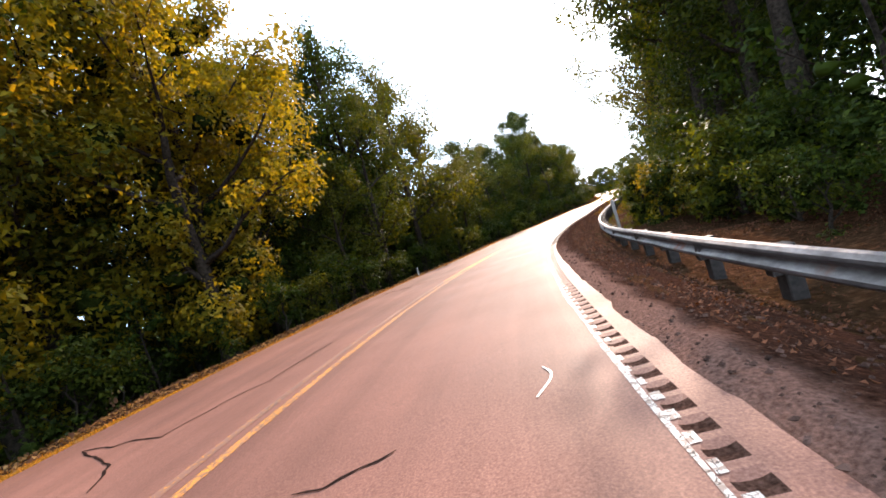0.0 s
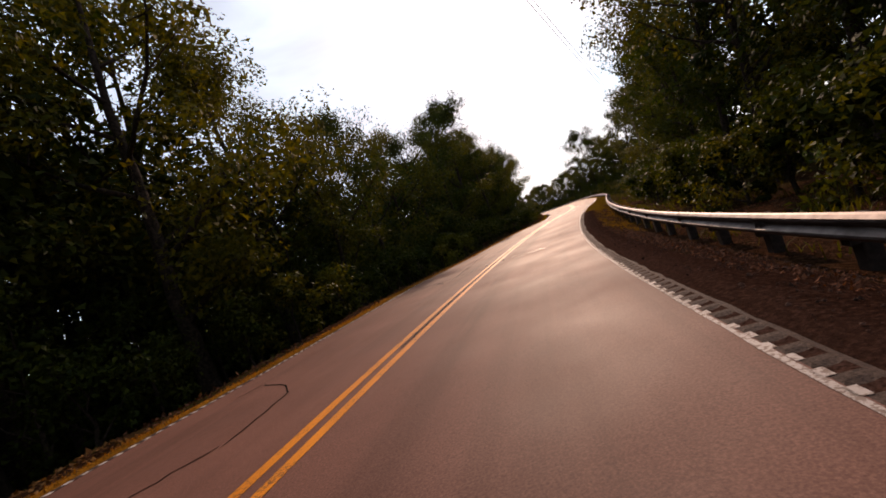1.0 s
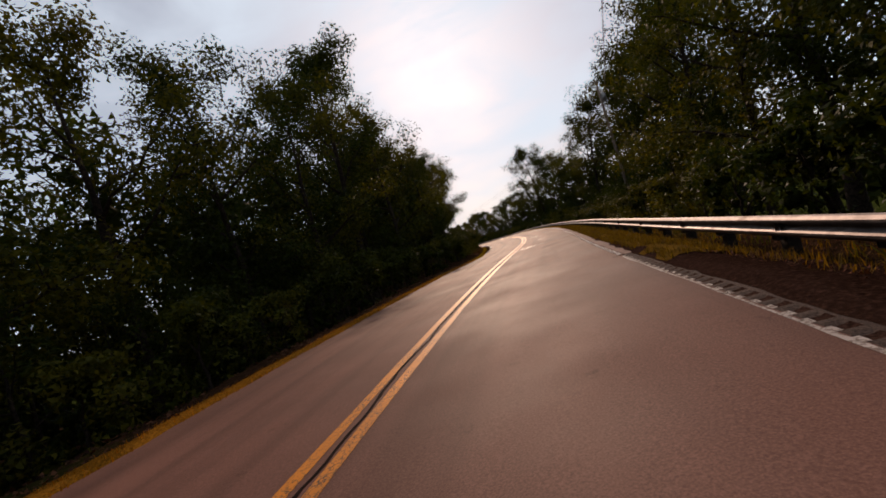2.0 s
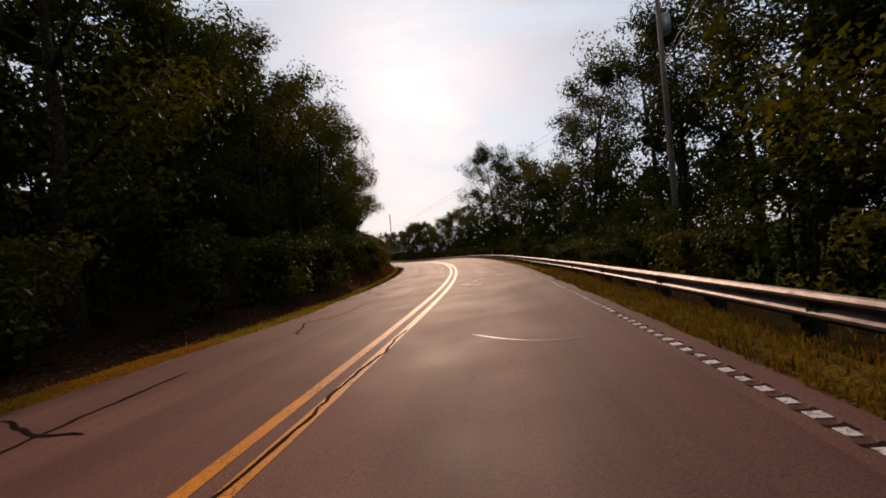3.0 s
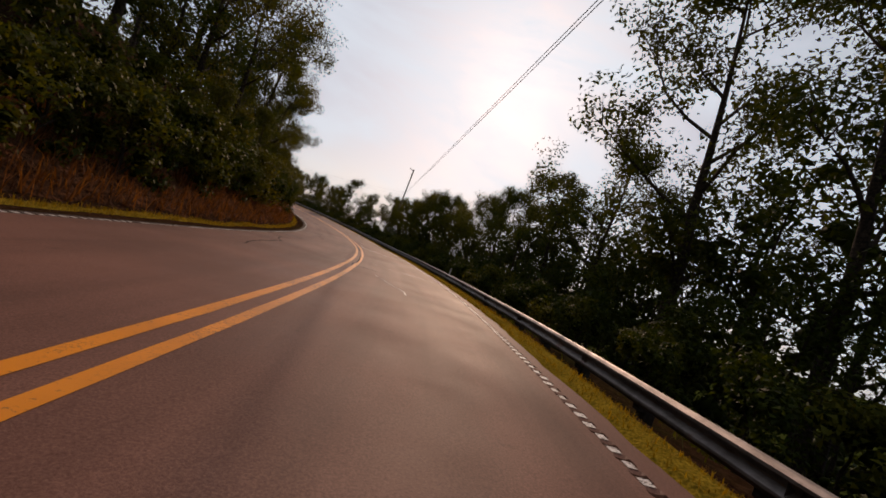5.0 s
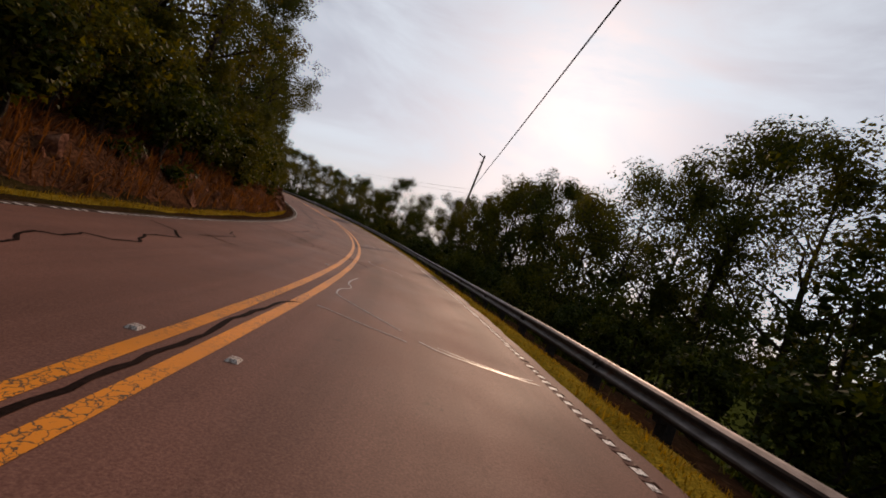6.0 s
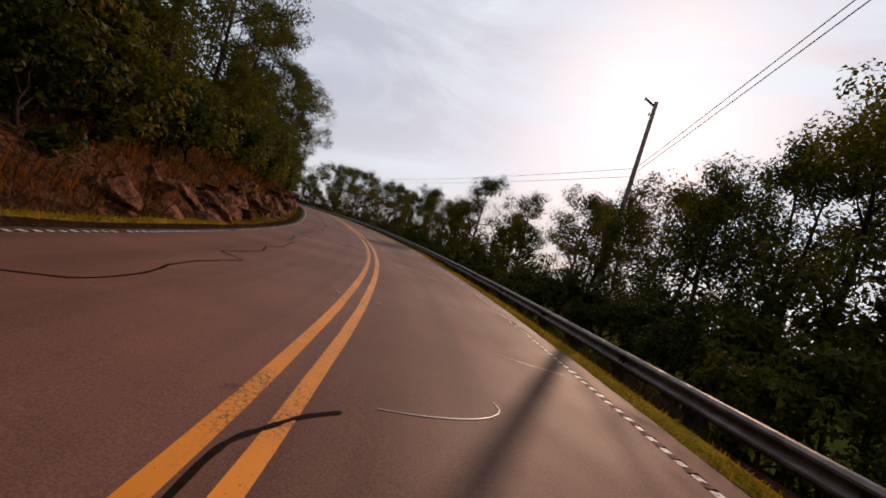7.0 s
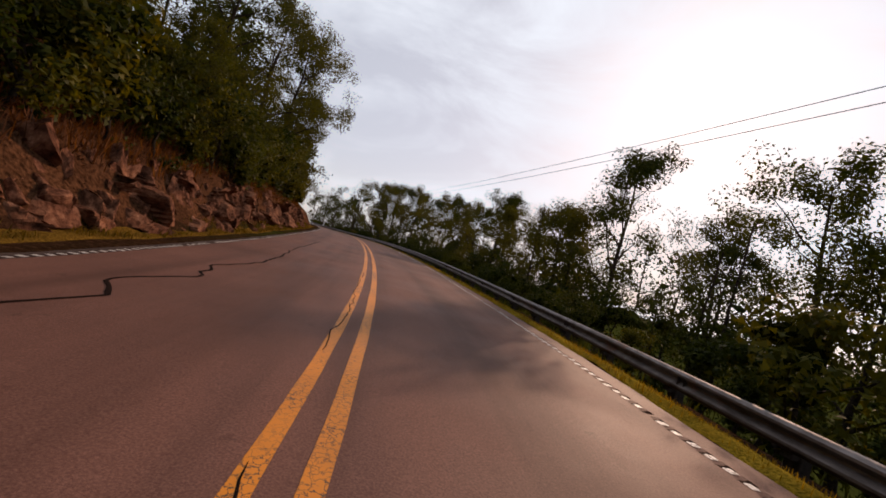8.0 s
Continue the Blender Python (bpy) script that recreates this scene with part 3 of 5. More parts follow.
edge_strip("pavement_edge_left", 22, 336, -4.02, -4.40, -4.07, -4.24, "paved left road edge with milled rumble grooves", SHOULDER)

gravel = strip("gravel_shoulder", np.arange(-30, 60, 0.5), 3.58, 5.2, 0, DUSTY_GRAVEL, 0.06, 8)
gs = np.repeat(np.arange(-30, 60, 0.5)[:, None], 8, 1)
gq = lin(gs, (4, 3.64), (11, 3.50)) * (1 - np.linspace(0, 1, 8)) + 5.2 * np.linspace(0, 1, 8)
gz = land(gs, gq, 0.012 + 0.018 * np.random.default_rng(3).uniform(-1, 1, gs.shape))
gz[:, -1, 2] -= 0.06
gz[:, 0, 2] -= 0.04
gravel.data.vertices.foreach_set("co", gz.reshape(-1).astype(np.float32))
tagged(gravel, "sloping gravel shoulder beside the road", "gravel", kind="structure")

# ---- lines ----
line_s = np.arange(-30, 336, 0.5)
half = lin(line_s, (20, 0.132), (70, 0.137), (82, 0.158), (258, 0.157))
for side in (-1, 1):
    d = side * half - lin(line_s, (110, 0), (128, 0.08), (145, 0.01))
    old = line_s < 11
    tagged(strip("centre_line", line_s[line_s <= 11], d[line_s <= 11] - 0.066, d[line_s <= 11] + 0.066, 0.004, FADED[side], 0.02, 2, side), "faded yellow centre line, mostly worn off", "road line", "centre lines", "structure")
    tagged(strip("centre_line", line_s[~old], d[~old] - 0.066, d[~old] + 0.066, 0.004, YELLOW, 0.010, 2, side), "solid yellow centre line, cracked and worn", "road line", "centre lines", "structure")
tagged(strip("edge_line", np.arange(-30, 52, 0.25), 3.318, 3.348, 0.004, EDGE_WHITE, 0.018, 2, 2.0), "worn white edge line beside the rumble grooves", "road line", kind="structure")

# ---- guardrail ----
RAIL_D = ((-30, 5.4), (40, 5.4), (66, 5.02), (258, 5.0))
RAIL_T = ((-30, 0.20), (8, 0.20), (14, 0.12), (28, 0.18), (42, 0.25), (66, 0.44), (84, 0.50), (105, 0.44), (130, 0.43), (148, 0.49), (168, 0.42), (190, 0.50), (258, 0.5))
PROFILE = [(0.0, -0.006), (0.022, 0.0), (0.048, -0.014), (0.083, -0.052), (0.083, -0.082), (0.030, -0.124), (0.004, -0.146), (0.004, -0.166),
           (0.030, -0.188), (0.083, -0.230), (0.083, -0.260), (0.048, -0.298), (0.022, -0.312), (0.0, -0.306)]
rail = tagged(new("guardrail"), "galvanised steel guardrail on dark posts, rust-stained", "guardrail")
shell = PROFILE + [(o - 0.008, z) for o, z in reversed(PROFILE)]


def beam(s0, s1, shift):
    s = np.linspace(s0, s1, 6)
    n = len(shell)
    v = np.stack([spots(s, lin(s, *RAIL_D) - o - shift, lin(s, *RAIL_T) + z, banked=False) for o, z in shell], 1).reshape(-1, 3)
    f = [(i * n + k, i * n + (k + 1) % n, (i + 1) * n + (k + 1) % n, (i + 1) * n + k) for i in range(5) for k in range(n)]
    f += [tuple(range(n)), tuple(reversed(range(5 * n, 6 * n)))]
    ob = mesh_object("beam", v, f, STEEL, False)
    ob.parent = rail


for i in range(92):
    beam(-26 + 3.81 * i, -26 + 3.81 * (i + 1) + 0.12, 0.006 * (i % 2))

post_mesh = bpy.data.meshes.new("post")
bm = bmesh.new()
box(bm, Matrix.Translation((0, 0, -0.62)), 0.17, 0.19, 1.25, 0.012)
bm.to_mesh(post_mesh)
bm.free()
post_mesh.materials.append(POST_STEEL)
block_mesh = bpy.data.meshes.new("spacer_block")
bm = bmesh.new()
box(bm, Matrix.Translation((-0.13, 0, -0.15)), 0.11, 0.14, 0.33, 0.01)
bm.to_mesh(block_mesh)
bm.free()
block_mesh.materials.append(POST_STEEL)
prng = np.random.default_rng(9)
for i in range(183):
    s = -25.6 + 1.905 * i
    p = spots(s, lin(s, *RAIL_D) + 0.20, lin(s, *RAIL_T) - 0.09, banked=False)
    m = Matrix.Translation(Vector(p)) @ pose(0, 0, 0, prng.normal() * 1.0, prng.normal() * 1.0, math.degrees(heading(s)))
    for nm, me in (("post", post_mesh), ("spacer_block", block_mesh)):
        o = new(nm, me)
        o.matrix_basis = m
        o.parent = rail


# ---- utility poles, wires, stakes ----
def ground_at(s, d):
    return Vector(land(np.float64(s), np.float64(d)))


def utility_pole(s, d, top, lean, label, transformer=False, arm=True):
    base = ground_at(s, d)
    z_top = float(np.interp(s, GRID, PZ)) + top
    h = z_top - base.z
    ob = tagged(new("utility_pole"), label, "utility pole", "utility poles")
    ob.matrix_basis = Matrix.Translation(base) @ pose(0, 0, 0, *lean, 0)
    v, f = tube([(0, 0, -0.5), (0, 0, h * 0.3), (0, 0, h * 0.65), (0, 0, h)], [0.17, 0.155, 0.135, 0.115], 12)
    f.append(tuple(range(len(v) - 12, len(v))))
    q = mesh_object("shaft", v, f, POLE_WOOD, True)
    q.parent = ob
    if arm:
        bm = bmesh.new()
        box(bm, pose(-0.35, 0, h - 0.12, 0, 12, math.degrees(heading(s))), 0.75, 0.1, 0.1, 0.01)
        part("bracket_arm", bm, POLE_WOOD, ob)
        for dz, dx in ((0.0, -0.68), (-0.9, -0.2)):
            bm = bmesh.new()
            bmesh.ops.create_cone(bm, cap_ends=True, segments=10, radius1=0.06, radius2=0.035, depth=0.18, matrix=Matrix.Translation((dx, 0, h + 0.05 + dz)))
            part("insulator", bm, TIN, ob, "small grey insulator", True)
    if transformer:
        bm = bmesh.new()
        bmesh.ops.create_cone(bm, cap_ends=True, segments=18, radius1=0.24, radius2=0.24, depth=0.95, matrix=Matrix.Translation((0.42, 0.0, h - 1.75)))
        can = part("transformer", bm, TIN, ob, "grey cylindrical transformer", True)
        bm = bmesh.new()
        bmesh.ops.create_cone(bm, cap_ends=True, segments=18, radius1=0.26, radius2=0.12, depth=0.14, matrix=Matrix.Translation((0.42, 0.0, h - 1.2)))
        part("transformer_lid", bm, TIN, can)
        bm = bmesh.new()
        box(bm, Matrix.Translation((0.17, 0, h - 1.75)), 0.2, 0.1, 0.5, 0.005)
        part("hanger", bm, TIN, can)
    return base, z_top


POLE_A, top_a = utility_pole(181.1, 12.4, 13.6, (-8.0, 2.8), "weathered wooden utility pole behind the guardrail")
POLE_B, top_b = utility_pole(90.4, 12.2, 14.2, (0, 0), "slim wooden utility pole with a grey transformer", True)


def wire(a, b, sag):
    pts = [Vector(a).lerp(Vector(b), i / 16) - Vector((0, 0, sag * 4 * (i / 16) * (1 - i / 16))) for i in range(17)]
    v, f = tube(pts, [0.015] * 17, 5)
    tagged(mesh_object("overhead_wire", v, f, WIRE, True), "dark overhead wire strung between poles", "wire", "overhead wires")


za, zb = float(np.interp(181.1, GRID, PZ)), float(np.interp(90.4, GRID, PZ))
up_a = za + 9.0 - POLE_A.z
C_FAR = Vector(spots(262, 10, 10.4, banked=False))
for dz, dx in ((0.0, 0.0), (-0.55, -0.15)):
    at_a = (POLE_A.x + 0.049 * up_a + dx, POLE_A.y + 0.14 * up_a, POLE_A.z + up_a + dz)
    at_b = (POLE_B.x + dx, POLE_B.y, zb + 10.4 + dz)
    wire(at_b, at_a, 0.3)
    wire(at_a, (C_FAR.x + dx, C_FAR.y, C_FAR.z + dz), 0.7)
    over_road = Vector(spots(20, -2, 12.9 + dz, banked=False))
    wire(at_b, Vector(at_b).lerp(over_road, 1.7), 0.0)


def stake(name, s, d, h, w, mat, label, lean=(0, 0)):
    b = ground_at(s, d)
    bm = bmesh.new()
    box(bm, Matrix.Translation((0, 0, h / 2 - 0.15)), w, w * 0.7, h + 0.3, w * 0.1)
    me = bpy.data.meshes.new(name)
    bm.to_mesh(me)
    bm.free()
    me.materials.append(mat)
    ob = new(name, me)
    ob.matrix_basis = Matrix.Translation(b) @ pose(0, 0, 0, *lean, 20)
    return tagged(ob, label, "post")


stake("wooden_stake", 15.2, 5.85, 1.5, 0.10, GREY_WOOD, "grey weathered wooden stake behind the guardrail", (2, -2))
stake("marker_post", 20.2, -5.0, 0.55, 0.06, WHITE, "thin white marker post at the road's edge", (0, 4))
stake("marker_post", 91.5, 4.45, 0.35, 0.05, WHITE, "short pale marker post in the verge grass", (3, 0))
stake("marker_post", 112.0, 5.5, 1.1, 0.05, WHITE, "thin white marker post behind the guardrail", (0, 2))
stake("marker_post", 139.0, 5.35, 1.0, 0.06, WHITE, "short white marker post behind the guardrail", (0, 2))


def snag(s, d, top, lean, seed):
    """A thin dead trunk with a few broken side twigs."""
    r = np.random.default_rng(seed)
    b = ground_at(s, d)
    h = float(np.interp(s, GRID, PZ)) + top - b.z
    ob = tagged(new("dead_tree"), "thin bare dead trunk among the roadside trees", "dead tree", "dead trees")
    ob.matrix_basis = Matrix.Translation(b) @ pose(0, 0, 0, *lean, 0)
    axis = [(r.normal() * 0.04, r.normal() * 0.04, h * k / 5 - 0.2) for k in range(6)]
    v, f = tube(axis, [0.09 * (1 - 0.15 * k) for k in range(6)], 7)
    mesh_object("trunk", v, f, BARK, True).parent = ob
    for k in range(5):
        z = h * r.uniform(0.55, 0.95)
        a = r.uniform(0, 6.28)
        L = r.uniform(0.4, 0.9)
        v, f = tube([(0, 0, z), (math.cos(a) * L * 0.5, math.sin(a) * L * 0.5, z + L * 0.45), (math.cos(a) * L * 0.7, math.sin(a) * L * 0.7, z + L)], [0.025, 0.016, 0.006], 5)
        mesh_object("twig", v, f, BARK, True).parent = ob


snag(193.3, 11.5, 5.0, (1, 1), 1)
snag(194.4, 11.6, 4.2, (-2, 3), 2)
snag(208.1, 11.4, 6.5, (2, -2), 3)


# ---- raised markers, cracks ----
def road_marker(s, d):
    bm = bmesh.new()
    bmesh.ops.create_cube(bm, size=1, matrix=Matrix.Diagonal((0.095, 0.10, 0.02, 1)))
    for q in bm.verts:
        if q.co.z > 0:
            q.co.x *= 0.6
            q.co.y *= 0.55
    me = bpy.data.meshes.new("road_marker")
    bm.to_mesh(me)
    bm.free()
    me.materials.append(EDGE_WHITE)
    ob = new("road_marker", me)
    p = spots(s, d, 0.012)
    fall = float(np.interp(s, GRID, FALLS))
    ob.matrix_basis = Matrix.Translation(Vector(p)) @ pose(0, 0, 0, 0, 0, math.degrees(heading(s))) @ pose(0, 0, 0, 0, math.degrees(fall), 0)
    tagged(ob, "small pale raised road marker by the centre line", "road marker", "road markers")


for k in range(6):
    s = 36.0 + 24.75 * k * 1.07
    road_marker(s, -0.36)
    road_marker(s - 0.1, 0.36)
road_marker(130.4, -0.42)
road_marker(86.0, -0.3)
road_marker(85.3, 0.34)
road_marker(149.35, -0.35)


def seam(points, width, mat, label, seed, height=0.006, rough=1.0, name="sealed_crack", smooth=False):
    """A poured seam that wanders through a few turning points."""
    r = np.random.default_rng(seed)
    if smooth:
        for _ in range(2):
            p = [np.array(q, float) for q in points]
            points = [p[0]] + [q for a, b in zip(p[:-1], p[1:]) for q in (a * 0.75 + b * 0.25, a * 0.25 + b * 0.75)] + [p[-1]]
    pts = [np.array(points[0], float)]
    for a, b in zip(points[:-1], points[1:]):
        a, b = np.array(a, float), np.array(b, float)
        n = max(1 if smooth else 3, int(np.hypot(*(b - a)) / 0.14))
        side_ = np.array([-(b - a)[1], (b - a)[0]]) / max(np.hypot(*(b - a)), 1e-6)
        off = 0.0
        for i in range(1, n + 1):
            off = 0.72 * off + r.normal() * 0.022 * rough
            pts.append(a + (b - a) * i / n + side_ * off * (1 if i < n else 0))
    pts = np.array(pts)
    tan = np.gradient(pts, axis=0)
    tan /= np.maximum(np.linalg.norm(tan, axis=1), 1e-6)[:, None]
    nor = np.stack([-tan[:, 1], tan[:, 0]], 1)
    w = width * (0.7 + 0.5 * r.uniform(size=len(pts)))[:, None] / 2
    w[0] *= 0.3
    w[-1] *= 0.3
    A, B = pts + nor * w, pts - nor * w
    mid = spots(pts[:, 0], pts[:, 1], height + 0.003)
    v = np.stack([spots(A[:, 0], A[:, 1], height), mid, spots(B[:, 0], B[:, 1], height)], 1).reshape(-1, 3)
    return tagged(mesh_object(name, v, grid_faces(len(pts), 3), mat, True), label, "crack seal", "sealed cracks")


DARK = "dark tar-sealed crack in the asphalt"
# tar seals glinting in the sun; the glint is painted as a pale colour
GLINT_L = "sealed crack in the asphalt, its sun glint painted pale"
GLINT_TAR = two_tone((0.17, 0.14, 0.127), (0.37, 0.315, 0.29), 25, 2, 0.4, spec=0.5, relief=0.2)("pale_sealant")
seam([(1.0, -1.35), (1.6, -1.84), (2.5, -3.5), (2.1, -1.7), (2.9, -1.5), (3.4, -1.1), (5.2, -1.0)], 0.03, TAR, DARK, 1)
seam([(13.6, -3.9), (13.0, -1.34), (12.7, 0.08), (12.3, 1.23)], 0.034, TAR, DARK, 2)
seam([(12.7, 0.08), (11.8, 0.81), (11.3, 1.34), (10.9, 1.85)], 0.026, TAR, DARK, 3, smooth=True)
seam([(13.6, -3.9), (12.8, -2.1), (12.3, -2.2)], 0.045, TAR, DARK, 4)
seam([(15.2, -1.3), (17.2, -1.5), (20.0, -1.6), (23.3, -1.77), (23.62, -1.63), (24.0, -1.39)], 0.03, TAR, DARK, 5)
seam([(0.1, 1.3), (0.15, 1.6), (0.3, 1.9)], 0.026, TAR, DARK, 6)
seam([(23.98, -1.32), (24.8, -1.44), (25.48, -1.6), (26.02, -2.07), (26.62, -2.98), (26.1, -3.25)], 0.028, TAR, DARK, 7, rough=0.6)
seam([(35.1, -3.45), (35.0, -1.85), (35.4, -1.43), (35.3, -0.18)], 0.045, TAR, DARK, 8)
seam([(35.4, -1.43), (36.6, -1.57), (38.3, -1.67), (42, -1.9)], 0.04, TAR, DARK, 9)
seam([(35.0, -2.19), (34.2, -1.65)], 0.05, TAR, DARK, 10)
seam([(63.5, -2.2), (66.2, -2.36), (67.9, -2.3), (71, -2.35), (73.5, -2.6)], 0.05, TAR, DARK, 11)
seam([(75.8, -2.2), (77.6, -2.9), (78.2, -2.4), (80.5, -2.3)], 0.045, TAR, DARK, 13)
seam([(83.6, -2.35), (83.8, -2.4), (84.0, -2.82), (84.8, -2.76), (85.4, -3.5), (87.1, -3.86)], 0.05, TAR, DARK, 14)
seam([(86.9, -3.2), (86.6, -2.6), (86.9, -1.9)], 0.05, TAR, DARK, 15)
seam([(102, -2.6), (103.5, -2.9), (104.2, -2.5), (108, -2.7)], 0.05, TAR, DARK, 16)
seam([(126.5, -2.6), (129, -2.9), (131, -2.8), (132.57, -3.24), (133.38, -3.31), (134.28, -4.0)], 0.045, TAR, DARK, 17)
seam([(133.6, -3.35), (133.45, -2.92)], 0.035, TAR, DARK, 23)
seam([(134.18, -3.29), (134.95, -3.15)], 0.035, TAR, DARK, 25)
seam([(136.28, -3.27), (135.88, -2.74)], 0.035, TAR, DARK, 28)
seam([(136, 0.05), (130.47, 0.05), (130.07, -0.02), (129.68, -0.06), (129.47, -0.05), (129.38, 0.02), (129.28, 0.17), (129.2, 0.34), (129.12, 0.53), (129.03, 0.68), (128.8, 0.83)], 0.05, TAR, DARK, 18, rough=0.4)
seam([(141.5, -2.5), (143.1, -2.34), (143.32, -2.4), (143.68, -2.67), (143.93, -2.75), (144.1, -2.6), (144.6, -2.75), (144.7, -2.44), (145.1, -2.34), (145.9, -2.75), (146.7, -2.59), (147.5, -3.1), (147.85, -3.79)], 0.05, TAR, DARK, 20, rough=0.6)
seam([(147.78, -2.79), (149.3, -2.62), (150.43, -3.18)], 0.04, TAR, DARK, 21)
seam([(148.3, -2.9), (148.0, -2.49), (147.8, -1.94)], 0.035, TAR, DARK, 22)
seam([(156.4, -2.81), (158.0, -2.67), (161.2, -2.5)], 0.05, TAR, DARK, 24)
seam([(164.6, -3.2), (165.22, -2.81), (165.5, -2.45), (165.93, -2.33), (166.6, -2.34), (167.32, -2.46), (167.97, -2.47), (169.12, -2.21), (169.55, -2.8), (171.05, -2.46), (172.15, -2.72), (173.03, -2.51), (175.32, -2.67)], 0.042, TAR, DARK, 26, rough=0.5)
seam([(175.4, -2.9), (176.9, -2.95), (178.1, -3.1), (178.4, -2.5), (179.8, -3.2), (184, -2.9)], 0.05, TAR, DARK, 27)
seam([(185.2, -2.9), (186.5, -2.5), (187.4, -2.95), (188.7, -2.5), (189.7, -2.8), (191.6, -2.4), (196.8, -2.7), (204, -2.6)], 0.055, TAR, DARK, 29)
seam([(82.3, 1.72), (82.42, 1.46), (82.53, 1.19), (82.75, 1.01), (83.1, 0.85), (83.53, 0.7), (83.67, 0.63), (83.9, 0.76), (84.17, 1.01), (84.47, 1.15), (84.8, 1.15), (84.97, 1.28), (85.05, 1.65)], 0.028, GLINT_TAR, GLINT_L, 31, rough=0.35)
seam([(90.1, 1.44), (89.4, 1.5), (88.7, 1.69)], 0.014, GLINT_TAR, GLINT_L, 32)
seam([(88.2, 2.1), (87.3, 2.05), (86.4, 2.15), (85.05, 2.21)], 0.013, GLINT_TAR, GLINT_L, 36, rough=2.0)
seam([(87.42, 0.62), (87.1, 1.1), (86.78, 1.62)], 0.009, GLINT_TAR, GLINT_L, 37, rough=0.3)
seam([(107.5, 2.3), (104.2, 2.4), (101.33, 2.53), (99.1, 2.58), (98.15, 2.69)], 0.016, GLINT_TAR, GLINT_L, 34, rough=2.2)
seam([(95.0, 2.2), (95.15, 2.3), (95.3, 2.32)], 0.014, GLINT_TAR, GLINT_L, 38, rough=2.0)
seam([(94.92, 2.85), (95.0, 3.15)], 0.025, TAR, DARK, 39)
seam([(102.1, 1.44), (101.7, 1.5), (101.42, 1.51)], 0.016, GLINT_TAR, GLINT_L, 40, rough=2.0)
seam([(124.6, 1.69), (125.0, 1.63), (125.2, 1.67), (125.6, 1.49), (126.4, 1.17), (127.0, 1.09), (127.5, 0.83)], 0.031, GLINT_TAR, GLINT_L, 35, rough=0.5, smooth=True)
seam([(35.9, 0.64), (35.7, 1.4), (35.6, 2.12)], 0.017, GLINT_TAR, GLINT_L, 42, rough=0.3, smooth=True)
seam([(35.3, 0.85), (35.4, 2.1)], 0.019, GLINT_TAR, GLINT_L, 43, rough=0.3, smooth=True)
seam([(67.4, 0.28), (67.1, 1.0), (67.0, 1.73)], 0.019, GLINT_TAR, GLINT_L, 44, rough=0.3, smooth=True)
seam([(66.8, 0.42), (66.7, 0.97), (66.8, 1.76)], 0.022, GLINT_TAR, GLINT_L, 45, rough=0.3, smooth=True)
seam([(12.4, 1.74), (12.0, 2.4), (11.8, 2.98)], 0.019, GLINT_TAR, GLINT_L, 46, rough=0.3, smooth=True)
seam([(0.5, 2.79), (0.8, 2.94), (1.0, 2.87)], 0.019, GLINT_TAR, GLINT_L, 47, rough=0.3, smooth=True)

seam([(144.21, 1.51), (144.54, 1.24), (144.98, 0.86), (145.41, 0.53), (145.63, 0.41), (146.23, 0.39), (146.61, 0.60), (147.24, 0.39), (148.5, 0.53)], 0.024, GLINT_TAR, GLINT_L, 51, rough=0.4, smooth=True)
seam([(143.71, 1.58), (143.82, 1.41), (143.96, 1.04), (144.2, 0.65), (144.33, 0.37)], 0.022, GLINT_TAR, GLINT_L, 52, rough=0.4, smooth=True)
seam([(143.46, 3.17), (143.49, 2.77), (143.60, 2.31), (143.70, 1.96), (143.92, 1.74)], 0.028, GLINT_TAR, GLINT_L, 53, rough=0.3, smooth=True)
seam([(143.58, 3.12), (143.52, 2.80), (143.70, 2.30), (143.86, 1.95)], 0.018, GLINT_TAR, GLINT_L, 54, rough=0.3, smooth=True)
seam([(140.4, -0.02), (142.6, -0.04), (143.9, 0.03), (144.2, 0.20)], 0.05, TAR, DARK, 55, rough=0.6)
seam([(154.64, 0.58), (153.83, 0.64), (153.43, 0.75), (153.22, 0.91), (153.21, 1.0), (153.19, 1.29), (153.16, 1.49), (153.07, 1.62), (152.86, 1.73), (152.3, 1.8)], 0.020, GLINT_TAR, GLINT_L, 56, rough=0.75)
seam([(156.24, -3.77), (155.87, -3.08), (154.84, -1.86), (154.65, -2.11), (154.3, -1.95), (153.99, -1.48), (153.45, -1.01), (153.12, -0.61), (152.99, -0.2), (152.97, 0.06), (152.74, 0.62)], 0.05, TAR, DARK, 71, rough=0.75)
seam([(152.99, -0.22), (152.57, 0.09), (152.36, 0.26), (152.05, 0.5), (151.7, 0.6)], 0.055, TAR, DARK, 72, rough=0.75)
seam([(153.2, -2.2), (153.17, -1.37), (153.3, -1.0)], 0.04, TAR, DARK, 73, rough=0.75)
seam([(131.25, 3.16), (131.32, 2.82), (131.45, 2.48), (131.47, 2.17), (131.62, 1.87), (131.53, 1.66)], 0.015, GLINT_TAR, GLINT_L, 81, rough=0.3)
seam([(131.36, 2.88), (131.40, 2.5), (131.6, 2.25), (131.8, 1.86)], 0.014, GLINT_TAR, GLINT_L, 82, rough=0.3, smooth=True)
seam([(131.92, 0.95), (132.05, 0.60)], 0.013, GLINT_TAR, GLINT_L, 83, rough=0.3)
seam([(131.57, 1.47), (131.72, 1.02)], 0.013, GLINT_TAR, GLINT_L, 84, rough=0.3)
seam([(73.2, 2.65), (73.22, 2.17), (73.5, 1.75), (74.0, 1.3)], 0.016, GLINT_TAR, GLINT_L, 85, rough=0.3, smooth=True)
seam([(72.0, -3.5), (71.5, -2.42), (71.45, -1.88)], 0.045, TAR, DARK, 86)
